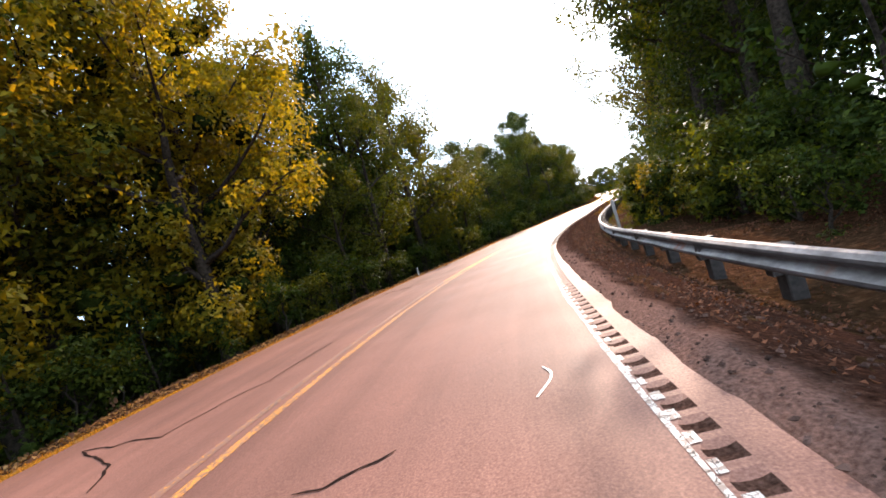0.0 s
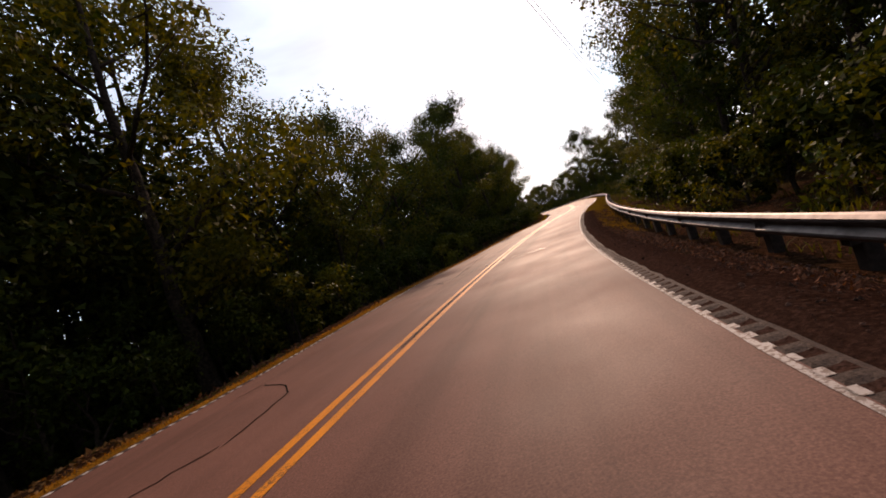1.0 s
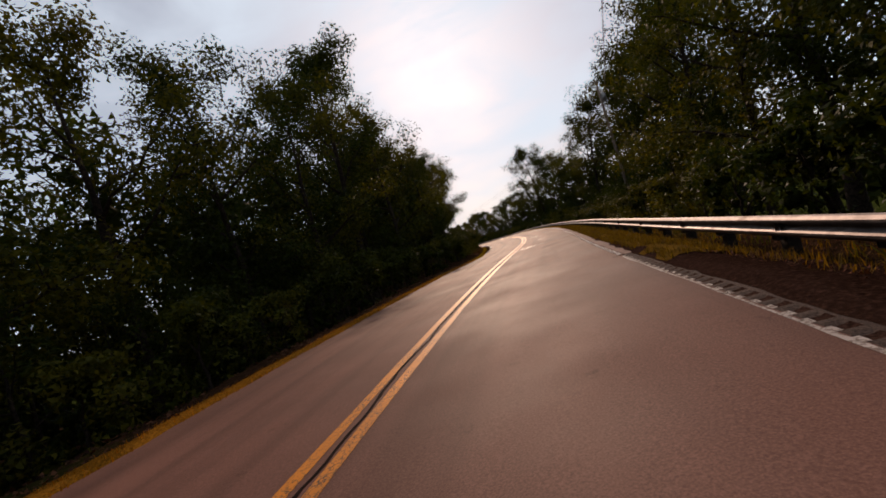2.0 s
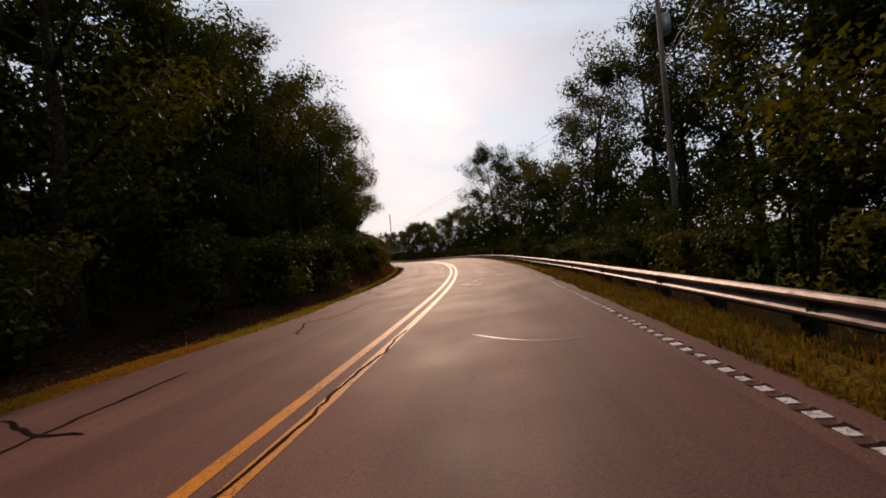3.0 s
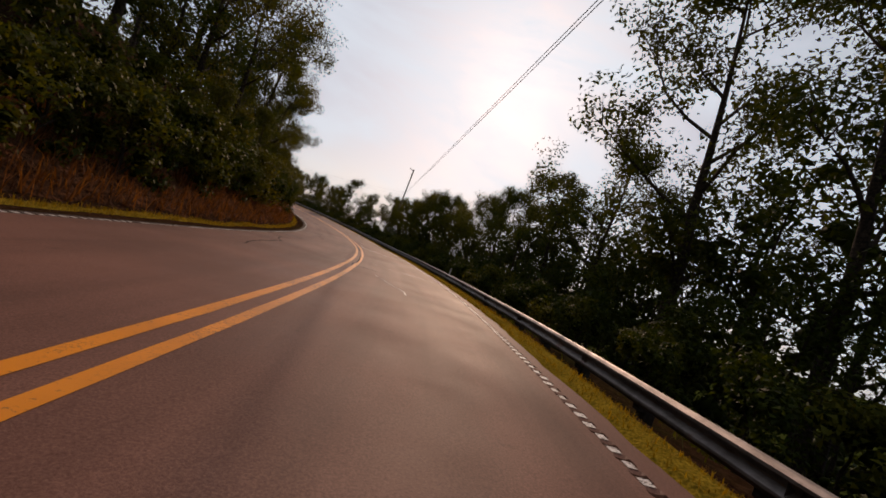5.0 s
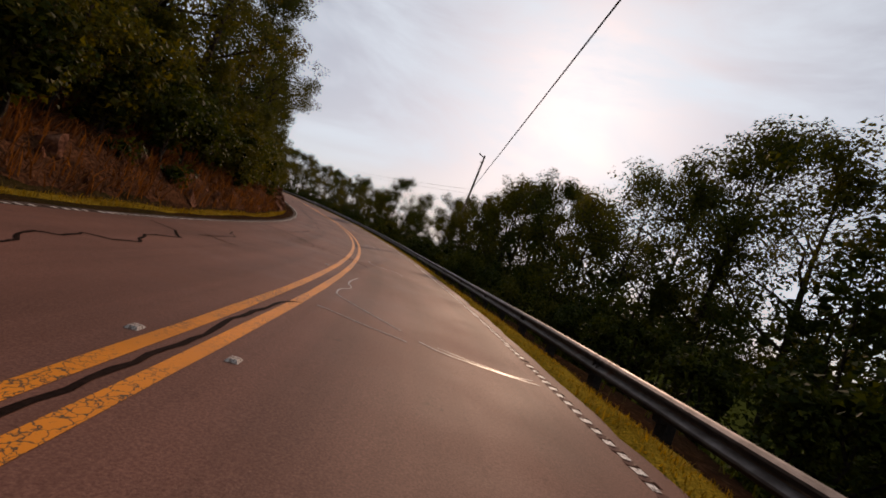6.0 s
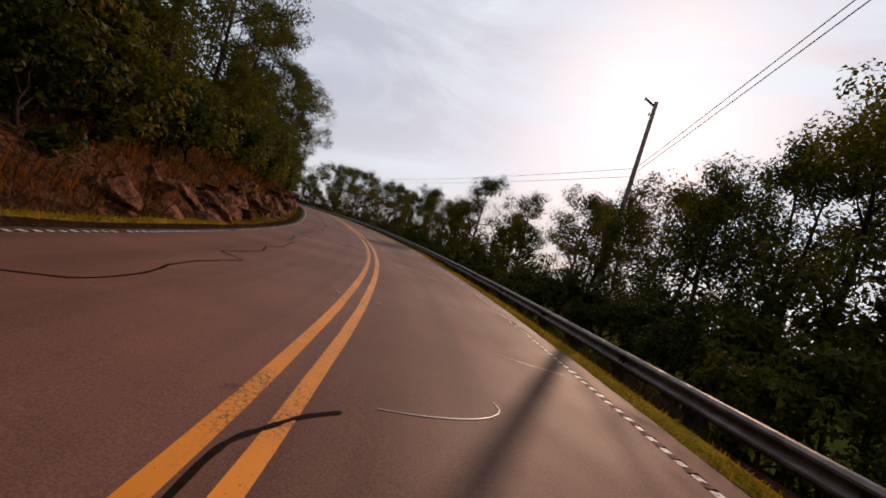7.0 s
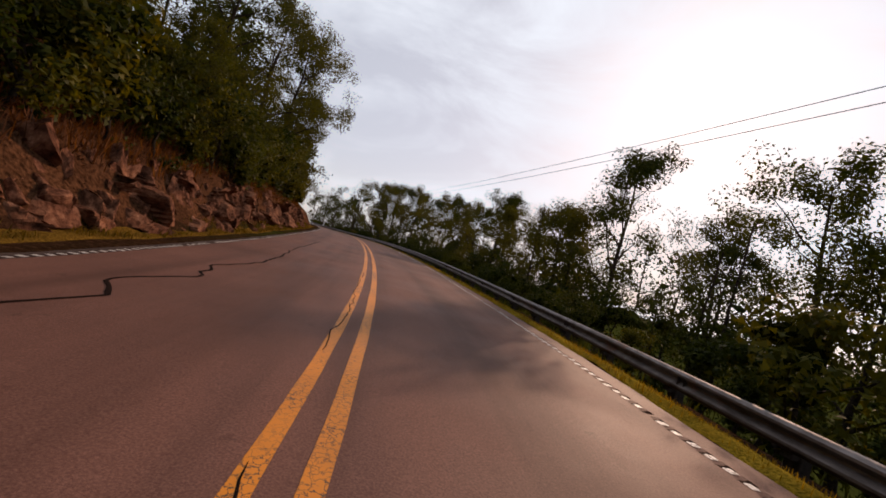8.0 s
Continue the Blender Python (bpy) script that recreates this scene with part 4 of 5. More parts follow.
seam([(26, 0.0), (29, 0.01), (33, -0.02), (38, 0.0), (43, 0.01), (49, -0.01), (56, 0.02), (63, 0.07), (67, 0.10), (70.5, 0.11), (72.2, 0.12), (75, 0.16)], 0.04, TAR, DARK, 87, rough=0.6)
seam([(166.88, 2.13), (166.76, 2.51), (166.7, 3.1)], 0.014, GLINT_TAR, GLINT_L, 58, rough=0.3, smooth=True)
seam([(160.5, -0.02), (163.18, -0.05), (163.38, -0.05), (163.58, -0.02), (163.77, 0.11), (163.96, 0.22), (164.15, 0.45)], 0.045, TAR, DARK, 59, rough=0.4, smooth=True)
seam([(164.33, 0.67), (164.40, 1.06), (164.60, 1.52), (164.84, 1.74), (165.05, 1.70)], 0.016, GLINT_TAR, GLINT_L, 60, rough=0.4, smooth=True)
seam([(175.54, 1.61), (175.48, 1.9), (175.2, 2.13), (174.92, 2.25), (174.7, 2.55)], 0.018, GLINT_TAR, GLINT_L, 61, rough=0.4, smooth=True)
seam([(176.72, 0.86), (176.3, 1.02), (176.05, 1.17)], 0.018, GLINT_TAR, GLINT_L, 62, rough=0.5, smooth=True)
seam([(174.22, -0.22), (174.20, -0.1), (174.20, 0.13), (174.16, 0.33), (174.2, 0.6)], 0.04, TAR, DARK, 63, rough=0.5)
seam([(174.22, -0.22), (174.1, -0.06), (174.05, 0.05)], 0.04, TAR, DARK, 64, rough=0.5)
seam([(173.0, -0.2), (174.0, -0.19), (174.42, -0.22), (174.93, -0.25), (175.22, -0.19), (176.03, -0.21), (177.84, -0.18), (179.2, -0.22), (184, -0.2)], 0.016, TAR, DARK, 65, rough=0.8)
seam([(186.0, -0.2), (188.4, -0.16), (190.2, -0.22), (194.0, -0.18)], 0.016, TAR, DARK, 66, rough=0.8)


# ---- rock cut ----


def rock_build(nt_, bsdf):
    a = ramp(nt_, noise_at(nt_, 4.5, 9, rough=0.65), (0.30, (0.022, 0.008, 0.005)), (0.46, (0.12, 0.047, 0.027)), (0.60, (0.25, 0.108, 0.063)), (0.76, (0.42, 0.23, 0.15)))
    c = ramp(nt_, noise_at(nt_, 0.9, 4), (0.35, (0.55, 0.5, 0.5)), (0.65, (1.25, 1.2, 1.15)))
    nt_.links.new(blend(nt_, 1.0, a, c, "MULTIPLY"), bsdf.inputs["Base Color"])
    bump(nt_, bsdf, noise_at(nt_, 11.0, 8, rough=0.7), 0.9, 0.06)


ROCK = material("rock", rock_build, 0.9, spec=0.04)
rock_meshes = []
for k in range(6):
    bm = bmesh.new()
    bmesh.ops.create_icosphere(bm, subdivisions=3, radius=0.7)
    rr = np.random.default_rng(60 + k)
    planes = [(Vector(rr.normal(size=3)).normalized(), rr.uniform(0.16, 0.38)) for _ in range(16)]
    for q in bm.verts:
        for nrm, off in planes:
            e = q.co.dot(nrm) - off
            if e > 0:
                q.co -= nrm * e
        q.co += q.co.normalized() * 0.035 * noise.noise(q.co * 7 + Vector((k * 3.0, 0, 0)))
    me = bpy.data.meshes.new("rock")
    bm.to_mesh(me)
    bm.free()
    me.materials.append(ROCK)
    rock_meshes.append(me)
kr = np.random.default_rng(77)


def outcrop(s0, s1, high, seed):
    """A stretch of broken rock face: blocks of different depth with cracks between them."""
    nu, nv = 40, 24
    v = []
    for i in range(nu):
        s = s0 + (s1 - s0) * i / (nu - 1)
        edge = math.sin(math.pi * i / (nu - 1)) ** 0.35
        top = high * edge * (0.8 + 0.35 * noise.noise((s * 0.7, seed, 2.0)))
        for j in range(nv):
            w = j / (nv - 1)
            h = -0.25 + (top + 0.25) * w
            q = Vector((s * 1.05 + 0.45 * h, h * 1.35, seed * 3.0))
            q += Vector((noise.noise(q * 1.3), noise.noise(q * 1.3 + Vector((9, 0, 0))), 0)) * 0.3
            dist, cells = noise.voronoi(q)
            c = cells[0]
            k = noise.cell(c * 7.3)
            tilt = (q.x - c.x) * noise.cell(c * 3.1) * 0.5 + (q.y - c.y) * noise.cell(c * 5.7) * 0.6
            crack = -0.32 * max(0.0, 1 - (dist[1] - dist[0]) / 0.10)
            out = (0.42 * k + 0.5 * tilt + crack + 0.06 * noise.noise(q * 7)) * edge
            v.append(spots(s, -5.42 - 0.55 * w ** 1.2 - 0.35 * (1 - edge) + out, h, banked=False))
    ob = new("rock_outcrop")
    cuts = [0, 12 + int(3 * noise.cell((seed, 1, 0))), 26 + int(3 * noise.cell((seed, 2, 0))), nu - 1]
    for a, b in zip(cuts[:-1], cuts[1:]):
        mesh_object("boulder", v[a * nv:(b + 1) * nv], grid_faces(b - a + 1, nv), ROCK, False).parent = ob
    tagged(ob, "craggy reddish-brown rock outcrop at the foot of the bank", "rock", "outcrops of the cut")


for i, s0 in enumerate(np.arange(170.0, 224.0, 2.7)):
    outcrop(s0, s0 + 3.1, lin(s0, (170, 0.8), (178, 1.35), (196, 1.6), (224, 1.3)) * kr.uniform(0.8, 1.15), i * 1.7)
for i in range(230):
    s = kr.uniform(168, 222) if i < 170 else kr.uniform(132, 168)
    t = kr.uniform(0, 1)
    d = -5.55 - 1.0 * t - 0.2 * kr.uniform()
    size = (0.22 + 0.55 * kr.uniform() ** 1.8) * (1.15 if s > 180 else 0.8)
    ob = new("rock", rock_meshes[kr.integers(6)])
    p = ground_at(s, d)
    ob.matrix_basis = Matrix.Translation(p + Vector((0, 0, size * 0.02))) @ pose(0, 0, 0, *kr.uniform(-25, 25, 2), kr.uniform(0, 360)) @ Matrix.Diagonal((size * kr.uniform(0.9, 1.5), size * kr.uniform(0.7, 1.2), size * kr.uniform(1.0, 1.9), 1))
    tagged(ob, "angular reddish-brown rock in the roadside cut" if size > 0.6 else "small broken brown stone at the foot of the cut", "rock", "rocks of the cut")


# ---- grass, brush, litter ----
def blades(name, s, d, length, width, mat, label, lean=0.5, seed=1, category="grass"):
    r = np.random.default_rng(seed)
    n = len(s)
    base = land(s, d)
    az = r.uniform(0, 2 * np.pi, n)
    ln = length * r.uniform(0.5, 1.25, n)
    tilt = r.uniform(0, lean, n)
    up = np.stack([np.cos(az) * np.sin(tilt), np.sin(az) * np.sin(tilt), np.cos(tilt)], 1)
    az2 = az + np.pi / 2 + r.normal(size=n) * 0.4
    sd = np.stack([np.cos(az2), np.sin(az2), 0 * az2], 1) * (width * r.uniform(0.6, 1.3, n))[:, None]
    droop = np.stack([np.cos(az), np.sin(az), -0.35 + 0 * az], 1) * (ln * tilt * 0.45)[:, None]
    mid = base + up * (ln * 0.6)[:, None]
    tip = base + up * ln[:, None] + droop
    base = base - np.array([0, 0, 0.03])
    v = np.stack([base - sd, base + sd, mid + sd * 0.7, mid - sd * 0.7, tip + sd * 0.08, tip - sd * 0.08], 1).reshape(-1, 3)
    k = 6 * np.arange(n)[:, None]
    q = np.stack([k + [[0, 1, 2, 3]], k + [[3, 2, 4, 5]]], 1).reshape(-1, 4)
    return tagged(new(name, quick_mesh(name, v, q, mat)), label, category, kind="stuff")


TURF = two_tone((0.085, 0.055, 0.007), (0.25, 0.155, 0.018), 35, 1.3, 0.95, spec=0.0, relief=0.9, depth=0.03)("dry_turf")
BRUSH_BED = two_tone((0.026, 0.011, 0.006), (0.11, 0.046, 0.023), 12, 0.8, 0.95, spec=0.0, relief=0.9, depth=0.06)("brush_bed")


def turf(name, s0, s1, d0, d1, mat, label, n=7, lift=0.03):
    ss = np.arange(s0, s1, 0.5)
    u = np.linspace(0, 1, n)
    d0 = lin(ss, *d0) if isinstance(d0, tuple) else d0 + 0 * ss
    d1 = lin(ss, *d1) if isinstance(d1, tuple) else d1 + 0 * ss
    wob0 = np.array([0.10 * noise.noise((q * 0.7, s0, 4.0)) + 0.05 * noise.noise((q * 2.9, s0, 1.0)) for q in ss])
    wob1 = np.array([0.10 * noise.noise((q * 0.7, s0, 14.0)) + 0.05 * noise.noise((q * 2.9, s0, 11.0)) for q in ss])
    D = (d0 + wob0)[:, None] * (1 - u) + (d1 + wob1)[:, None] * u
    S = np.repeat(ss[:, None], n, 1)
    r = np.random.default_rng(int(s0 + 50))
    p = land(S, D, lift + r.uniform(-0.015, 0.02, S.shape))
    p[:, 0, 2] -= lift + 0.03
    p[:, -1, 2] -= lift + 0.03
    return tagged(mesh_object(name, p.reshape(-1, 3), grid_faces(len(ss), n), mat, True), label, "verge", kind="structure")


BROWN_TURF = two_tone((0.055, 0.028, 0.006), (0.17, 0.09, 0.016), 30, 1.0, 0.95, spec=0.0, relief=0.9, depth=0.03)("brown_turf")
ORANGE_TURF = two_tone((0.070, 0.029, 0.005), (0.25, 0.10, 0.012), 30, 1.0, 0.95, spec=0.0, relief=0.9, depth=0.03)("orange_turf")
RIGHT_IN = ((50, 3.60), (80, 3.60), (90, 3.72), (108, 3.76), (128, 3.60), (138, 3.56), (160, 3.80))
RIGHT_OUT = ((84, 4.32), (150, 4.32), (165, 4.6))
turf("verge_right", 84.5, 334, RIGHT_IN, RIGHT_OUT, TURF, "matted dry yellow turf along the right verge")
turf("verge_right", 50, 85, RIGHT_IN, 4.75, BROWN_TURF, "brownish worn turf along the right verge")
LEFT_IN = ((-30, -4.44), (24, -4.42), (30, -4.26), (37, -4.22), (40, -4.0), (45, -3.9), (60, -3.82), (80, -3.72), (84, -4.3), (92, -4.78), (130, -5.02))
LEFT_OUT = ((-30, -4.95), (28, -5.0), (36, -5.35), (46, -5.1), (60, -4.9), (80, -4.9), (92, -5.3), (130, -5.44))
turf("verge_left", -30, 76.5, LEFT_IN, LEFT_OUT, ORANGE_TURF, "worn orange-brown turf along the left road edge")
turf("verge_left", 76, 177, LEFT_IN, LEFT_OUT, TURF, "matted dry yellow turf along the left verge")
turf("verge_left", 176.5, 240, -5.0, -5.5, BROWN_TURF, "thin brown grass at the foot of the rock cut")
turf("bank_left", 90, 334, -5.45, -9.5, BRUSH_BED, "reddish-brown matted brush covering the left bank", 14)
gr = np.random.default_rng(21)


def patchy(n, s0, s1, d0, d1, freq=0.8, cut=-0.15):
    s, d = gr.uniform(s0, s1, n), gr.uniform(d0, d1, n)
    keep = np.array([noise.noise((a * freq, b * freq * 1.7, 1.0)) > cut for a, b in zip(s, d)])
    return s[keep], d[keep]


s, d = patchy(36000, 84, 225, 0.0, 1.0, 0.8, -0.3)
d = (lin(s, *RIGHT_IN) + 0.03) * (1 - d) + (lin(s, *RIGHT_OUT) - 0.05) * d
blades("verge_grass", s, d, 0.085, 0.007, GRASS, "dry yellow verge grass under the guardrail", 0.8, seed=2)
s, d = patchy(25000, -5, 178, 0.0, 1.0, 0.8, -0.3)
d = lin(s, *LEFT_IN) * (1 - d) + lin(s, *LEFT_OUT) * d
blades("verge_grass", s[s < 76], d[s < 76], 0.08, 0.009, ORANGE_GRASS, "dry orange-brown grass at the left pavement edge", 0.8, seed=16)
d, s = d[s >= 76], s[s >= 76]
blades("verge_grass", s, d, 0.12, 0.009, GRASS, "dry yellow grass strip along the left verge", 0.8, seed=3)
s, d = patchy(17000, 50, 86, 0.0, 1.0, 0.8, -0.2)
d = (lin(s, *RIGHT_IN) + 0.03) * (1 - d) + 4.7 * d
blades("verge_grass", s, d, 0.12, 0.009, DRY_GRASS, "brownish worn verge grass beside the road", 0.8, seed=15)
s, d = patchy(8000, 50, 90, 4.5, 5.1, 0.8, -0.1)
blades("verge_grass", s, d, 0.15, 0.008, DRY_GRASS, "longer brownish grass under the guardrail", 0.8, seed=12)
s, d = patchy(5000, 36, 62, 4.2, 6.5)
blades("verge_grass", s, d, 0.16, 0.008, DRY_GRASS, "tufts of dry grass by the guardrail", 0.8, seed=8)
s, d = patchy(9000, 177, 226, -5.62, -5.02, 0.7, -0.15)
blades("verge_grass", s, d, 0.17, 0.009, DRY_GRASS, "dry brown grass at the foot of the rock cut", 0.9, seed=18)
s, d = patchy(37000, 92, 225, -8.8, -5.5, 0.6, -0.25)
keep = (s < 174) | (d < -6.2)
s, d = s[keep], d[keep]
blades("brown_brush", s, d, 0.50, 0.016, STRAW, "dry reddish-brown brush on the left bank", 0.9, seed=5, category="brush")
s, d = patchy(9000, 60, 240, 4.9, 8.5, 0.5, 0.0)
blades("weeds", s, d, 0.35, 0.012, LEAF_OLIVE, "low green weeds behind the guardrail", 0.8, seed=6, category="weeds")
s, d = patchy(7000, 16, 62, 5.6, 9.5, 0.5, 0.05)
blades("weeds", s, d, 0.26, 0.014, LEAF_OLIVE, "yellowing weeds behind the guardrail", 0.8, seed=7, category="weeds")


def scatter_leaves(name, s, d, size, mat, label, seed):
    r = np.random.default_rng(seed)
    n = len(s)
    p = land(s, d, 0.02)
    a = r.normal(size=(n, 3)) * np.array([1, 1, 0.25])
    a /= np.linalg.norm(a, axis=1)[:, None]
    b = np.cross(a, np.array([0, 0, 1.0]) + r.normal(size=(n, 3)) * 0.3)
    b /= np.linalg.norm(b, axis=1)[:, None]
    L = size * r.uniform(0.5, 1.3, (n, 1))
    v = np.stack([p, p + a * L * 0.5 + b * L * 0.35, p + a * L + np.array([0, 0, 0.02]), p + a * L * 0.5 - b * L * 0.35], 1).reshape(-1, 3)
    return tagged(new(name, quick_mesh(name, v, np.arange(4 * n).reshape(-1, 4), mat)), label, "leaves", kind="stuff")


s, d = patchy(46000, -4, 60, 4.1, 10, 0.7, -0.3)
scatter_leaves("fallen_leaves", s, d, 0.042, LITTER, "brown fallen leaves under the guardrail", 1)
s, d = patchy(16000, -4, 84, -8, -4.75, 0.7, -0.2)
scatter_leaves("fallen_leaves", s, d, 0.10, LITTER, "brown fallen leaves beyond the left road edge", 2)
s, d = patchy(16000, 84, 222, -9, -5.3, 0.7, -0.2)
scatter_leaves("fallen_leaves", s, d, 0.10, LITTER, "brown fallen leaves on the left bank", 3)

# brighter copy of the litter, with the sunlight put into its orange colour
SUNNY_LITTER = leaf_material("dry_orange_leaves", [(0.06, 0.024, 0.009), (0.14, 0.06, 0.02), (0.26, 0.12, 0.045)], 0.2, 0.9, 0.05)
s, d = patchy(9000, -3, 26, -6.6, -4.5, 0.7, -0.45)
scatter_leaves("fallen_leaves", s, d, 0.085, SUNNY_LITTER, "fallen leaves along the left road edge, coloured bright orange as if sunlit", 4)

# loose stones on the gravel shoulder
sr_ = np.random.default_rng(31)
n = 11000
s, d = sr_.uniform(-3, 46, n), 3.66 + 2.0 * sr_.uniform(0, 1, n) ** 0.9
c = land(s, d, 0.012)
oct_ = np.array([(1, 0, 0), (-1, 0, 0), (0, 1, 0), (0, -1, 0), (0, 0, 1), (0, 0, -1)], float)
sz = (0.007 + 0.020 * sr_.uniform(0, 1, n) ** 3)[:, None, None]
v = (c[:, None, :] + oct_[None] * sz * sr_.uniform(0.6, 1.3, (n, 6, 1)) * np.array([1, 1, 0.7])).reshape(-1, 3)
tri = np.array([(0, 2, 4), (2, 1, 4), (1, 3, 4), (3, 0, 4), (2, 0, 5), (1, 2, 5), (3, 1, 5), (0, 3, 5)])
me = bpy.data.meshes.new("gravel_stones")
f = (np.arange(n)[:, None, None] * 6 + tri[None]).reshape(-1, 3)
me.from_pydata([tuple(q) for q in v], [], [tuple(q) for q in f])
me.materials.append(STONE)
tagged(new("gravel_stones", me), "loose grey-brown stones on the shoulder", "gravel", kind="stuff")

# ---- trees, placed along the road ----
FAR = []
for i, (hh, sp, cl, mt) in enumerate(((15, 4.8, 0.08, LEAF_GREEN), (14, 4.6, 0.06, LEAF_OLIVE))):
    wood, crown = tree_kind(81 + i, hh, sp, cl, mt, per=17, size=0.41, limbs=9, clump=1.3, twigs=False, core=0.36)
    FAR.append((make_tree("tree", wood, crown, "dense green tree deeper in the wood", "tree", "trees of the wood"), hh))


WOOD = []


def deep_wood(s0, s1, step, d_mean, d_dev, h_of):
    """Collects trees of the wood's inside, which become one mass."""
    for q in np.arange(s0, s1, step):
        s, d = q + rng.uniform(-0.4, 0.4) * step, d_mean + rng.normal() * d_dev
        k = int(rng.integers(2))
        WOOD.append((k, land(np.float64(s), np.float64(d)), lin(s, *h_of) * rng.uniform(0.85, 1.12) / FAR[k][1], rng.uniform(0, 2 * math.pi)))


def grow_wood(name, which, mat, label):
    """One mesh of all collected crowns or trunks."""
    vs, qs, n = [], [], 0
    for k in (0, 1):
        me = [o for o in FAR[k][0].children if o.name.startswith(which)][0].data
        v = np.empty(len(me.vertices) * 3, np.float32)
        me.vertices.foreach_get("co", v)
        q = np.empty(len(me.loops), np.int32)
        me.loops.foreach_get("vertex_index", q)
        v, q = v.reshape(-1, 3), q.reshape(-1, len(me.polygons[0].vertices))
        for kk, p, sc, a in WOOD:
            if kk != k:
                continue
            c, t = math.cos(a), math.sin(a)
            vs.append((v @ np.array([[c, t, 0], [-t, c, 0], [0, 0, 1]])) * sc + p)
            qs.append(q + n)
            n += len(v)
    return tagged(new(name, quick_mesh(name, np.concatenate(vs), np.concatenate(qs), mat)), label, "trees", kind="stuff")


def plant(kinds, rows):
    """Rows of kind, s, d and the height of the top above the road."""
    for k, s, d, top in rows:
        proto, unit = kinds[k]
        g = float(ground_height(np.float64(s), np.float64(d)))
        set_down(proto, s, d, top - g, unit, rng.uniform(0, 360), 0.05, rng.normal() * 1.5)


# left wood
plant(TREES, [(3, 10.5, -9.0, 16.5), (3, 6.0, -11.5, 17), (1, 2.5, -9.5, 15), (0, 26.5, -11.0, 19.5), (1, 31.5, -10.2, 18.0), (4, 20.5, -10.0, 9.5), (3, 16.5, -12.5, 15.0), (0, 21.5, -13.5, 15.5), (3, 13.5, -13.5, 15.0), (1, 24.0, -9.0, 14.0), (0, 28.5, -13.8, 19.5), (1, 34.0, -13.5, 18.0), (0, 23.0, -16.5, 19.0), (1, 18.5, -16.0, 17.0), (1, 39.0, -14.5, 16.0), (1, 9.0, -14.0, 17.0),
              (1, 36.5, -10.5, 13.5), (4, 41.0, -9.5, 10.0), (0, 45.0, -12.0, 14.0), (1, 49.5, -11.5, 12.0), (1, 54.5, -12.0, 13.4), (0, 60.0, -12.0, 14.5)])
plant(TREES, [(1, 66.0, -11.5, 15.0), (0, 72.5, -11.8, 19.5), (1, 79.0, -10.6, 16.8), (0, 85.0, -11.0, 15.0), (1, 90.0, -10.0, 14.5), (0, 80.5, -14.6, 22.5), (0, 95.5, -10.2, 14.8), (1, 101.0, -10.0, 14.5),
              (1, 107.0, -10.4, 15.0), (0, 113.0, -10.6, 16.5), (1, 119.0, -10.8, 16.5)])
plant(TREES, [(1, 125.0, -10.5, 15.5), (0, 131.0, -10.2, 15.5), (1, 137.0, -9.8, 15.0), (1, 143.0, -9.6, 15.0), (0, 149.0, -9.6, 15.0), (1, 155.0, -9.4, 14.5), (1, 160.5, -9.6, 14.0), (0, 166.0, -9.4, 13.5),
              (1, 172.0, -9.2, 13.0), (1, 178.0, -9.2, 13.5), (1, 184.0, -9.4, 13.0), (0, 190.0, -9.6, 13.5), (1, 196.0, -9.4, 13.5), (0, 202.0, -9.2, 13.5), (1, 208.0, -8.4, 14.0), (1, 213.0, -7.8, 14.5), (1, 218.0, -7.8, 14.0), (0, 224.0, -8.6, 13.0)])
deep_wood(2, 112, 6.0, -16.5, 1.2, ((0, 15), (60, 15), (110, 15)))
deep_wood(0, 112, 6.0, -22, 2.0, ((0, 14), (110, 15)))
deep_wood(0, 40, 3.2, -13.5, 0.8, ((0, 11), (40, 10)))
wood_edge(134, 224, 5.0, -7.7, 0.3, ((130, 4.6), (224, 5.2)), TREES, [4, 4, 1])
deep_wood(200, 252, 4.5, 16.5, 1.0, ((200, 9), (252, 12)))
deep_wood(112, 225, 7.0, -15.0, 1.2, ((110, 12), (225, 11)))
wood_edge(9, 96, 2.5, -7.5, 0.5, ((0, 2.6), (258, 3.2)), SHRUBS, [0, 1, 0])
wood_edge(1, 9, 2.2, -8.8, 0.3, ((0, 2.4), (258, 2.4)), SHRUBS, [0])
deep_wood(2, 96, 3.0, -10.0, 0.6, ((0, 4.4), (258, 5.0)))
deep_wood(97, 118, 2.6, -11.0, 0.5, ((0, 6.5), (258, 6.5)))
wood_edge(96, 226, 3.0, -8.6, 0.5, ((0, 2.6), (258, 3.2)), SHRUBS, [0, 1, 0])
deep_wood(2, 112, 3.2, -13.0, 0.8, ((0, 7.0), (110, 8)))
deep_wood(112, 225, 5.0, -11.6, 0.6, ((110, 6.5), (225, 7)))

deep_wood(-20, 112, 6.0, -30, 3.0, ((0, 14), (110, 15)))
deep_wood(112, 330, 8.0, -24, 3.0, ((110, 12), (330, 12)))

wood_edge(82, 101, 2.2, -6.9, 0.2, ((82, 2.4), (101, 2.6)), SHRUBS, [0, 0, 1])
wood_edge(100, 177, 2.3, -6.75, 0.2, ((100, 2.6), (177, 2.4)), SHRUBS, [1, 0, 0])
wood_edge(186, 226, 2.4, -7.0, 0.2, ((186, 2.4), (226, 2.6)), SHRUBS, [1, 1, 0])
wood_edge(128, 226, 2.6, -7.5, 0.25, ((128, 2.8), (226, 3.4)), SHRUBS, [1, 1, 0])

plant(TREES, [(3, 8.0, -12.8, 18.5), (3, 12.4, -11.0, 19.0), (1, 4.2, -13.0, 18.0)])

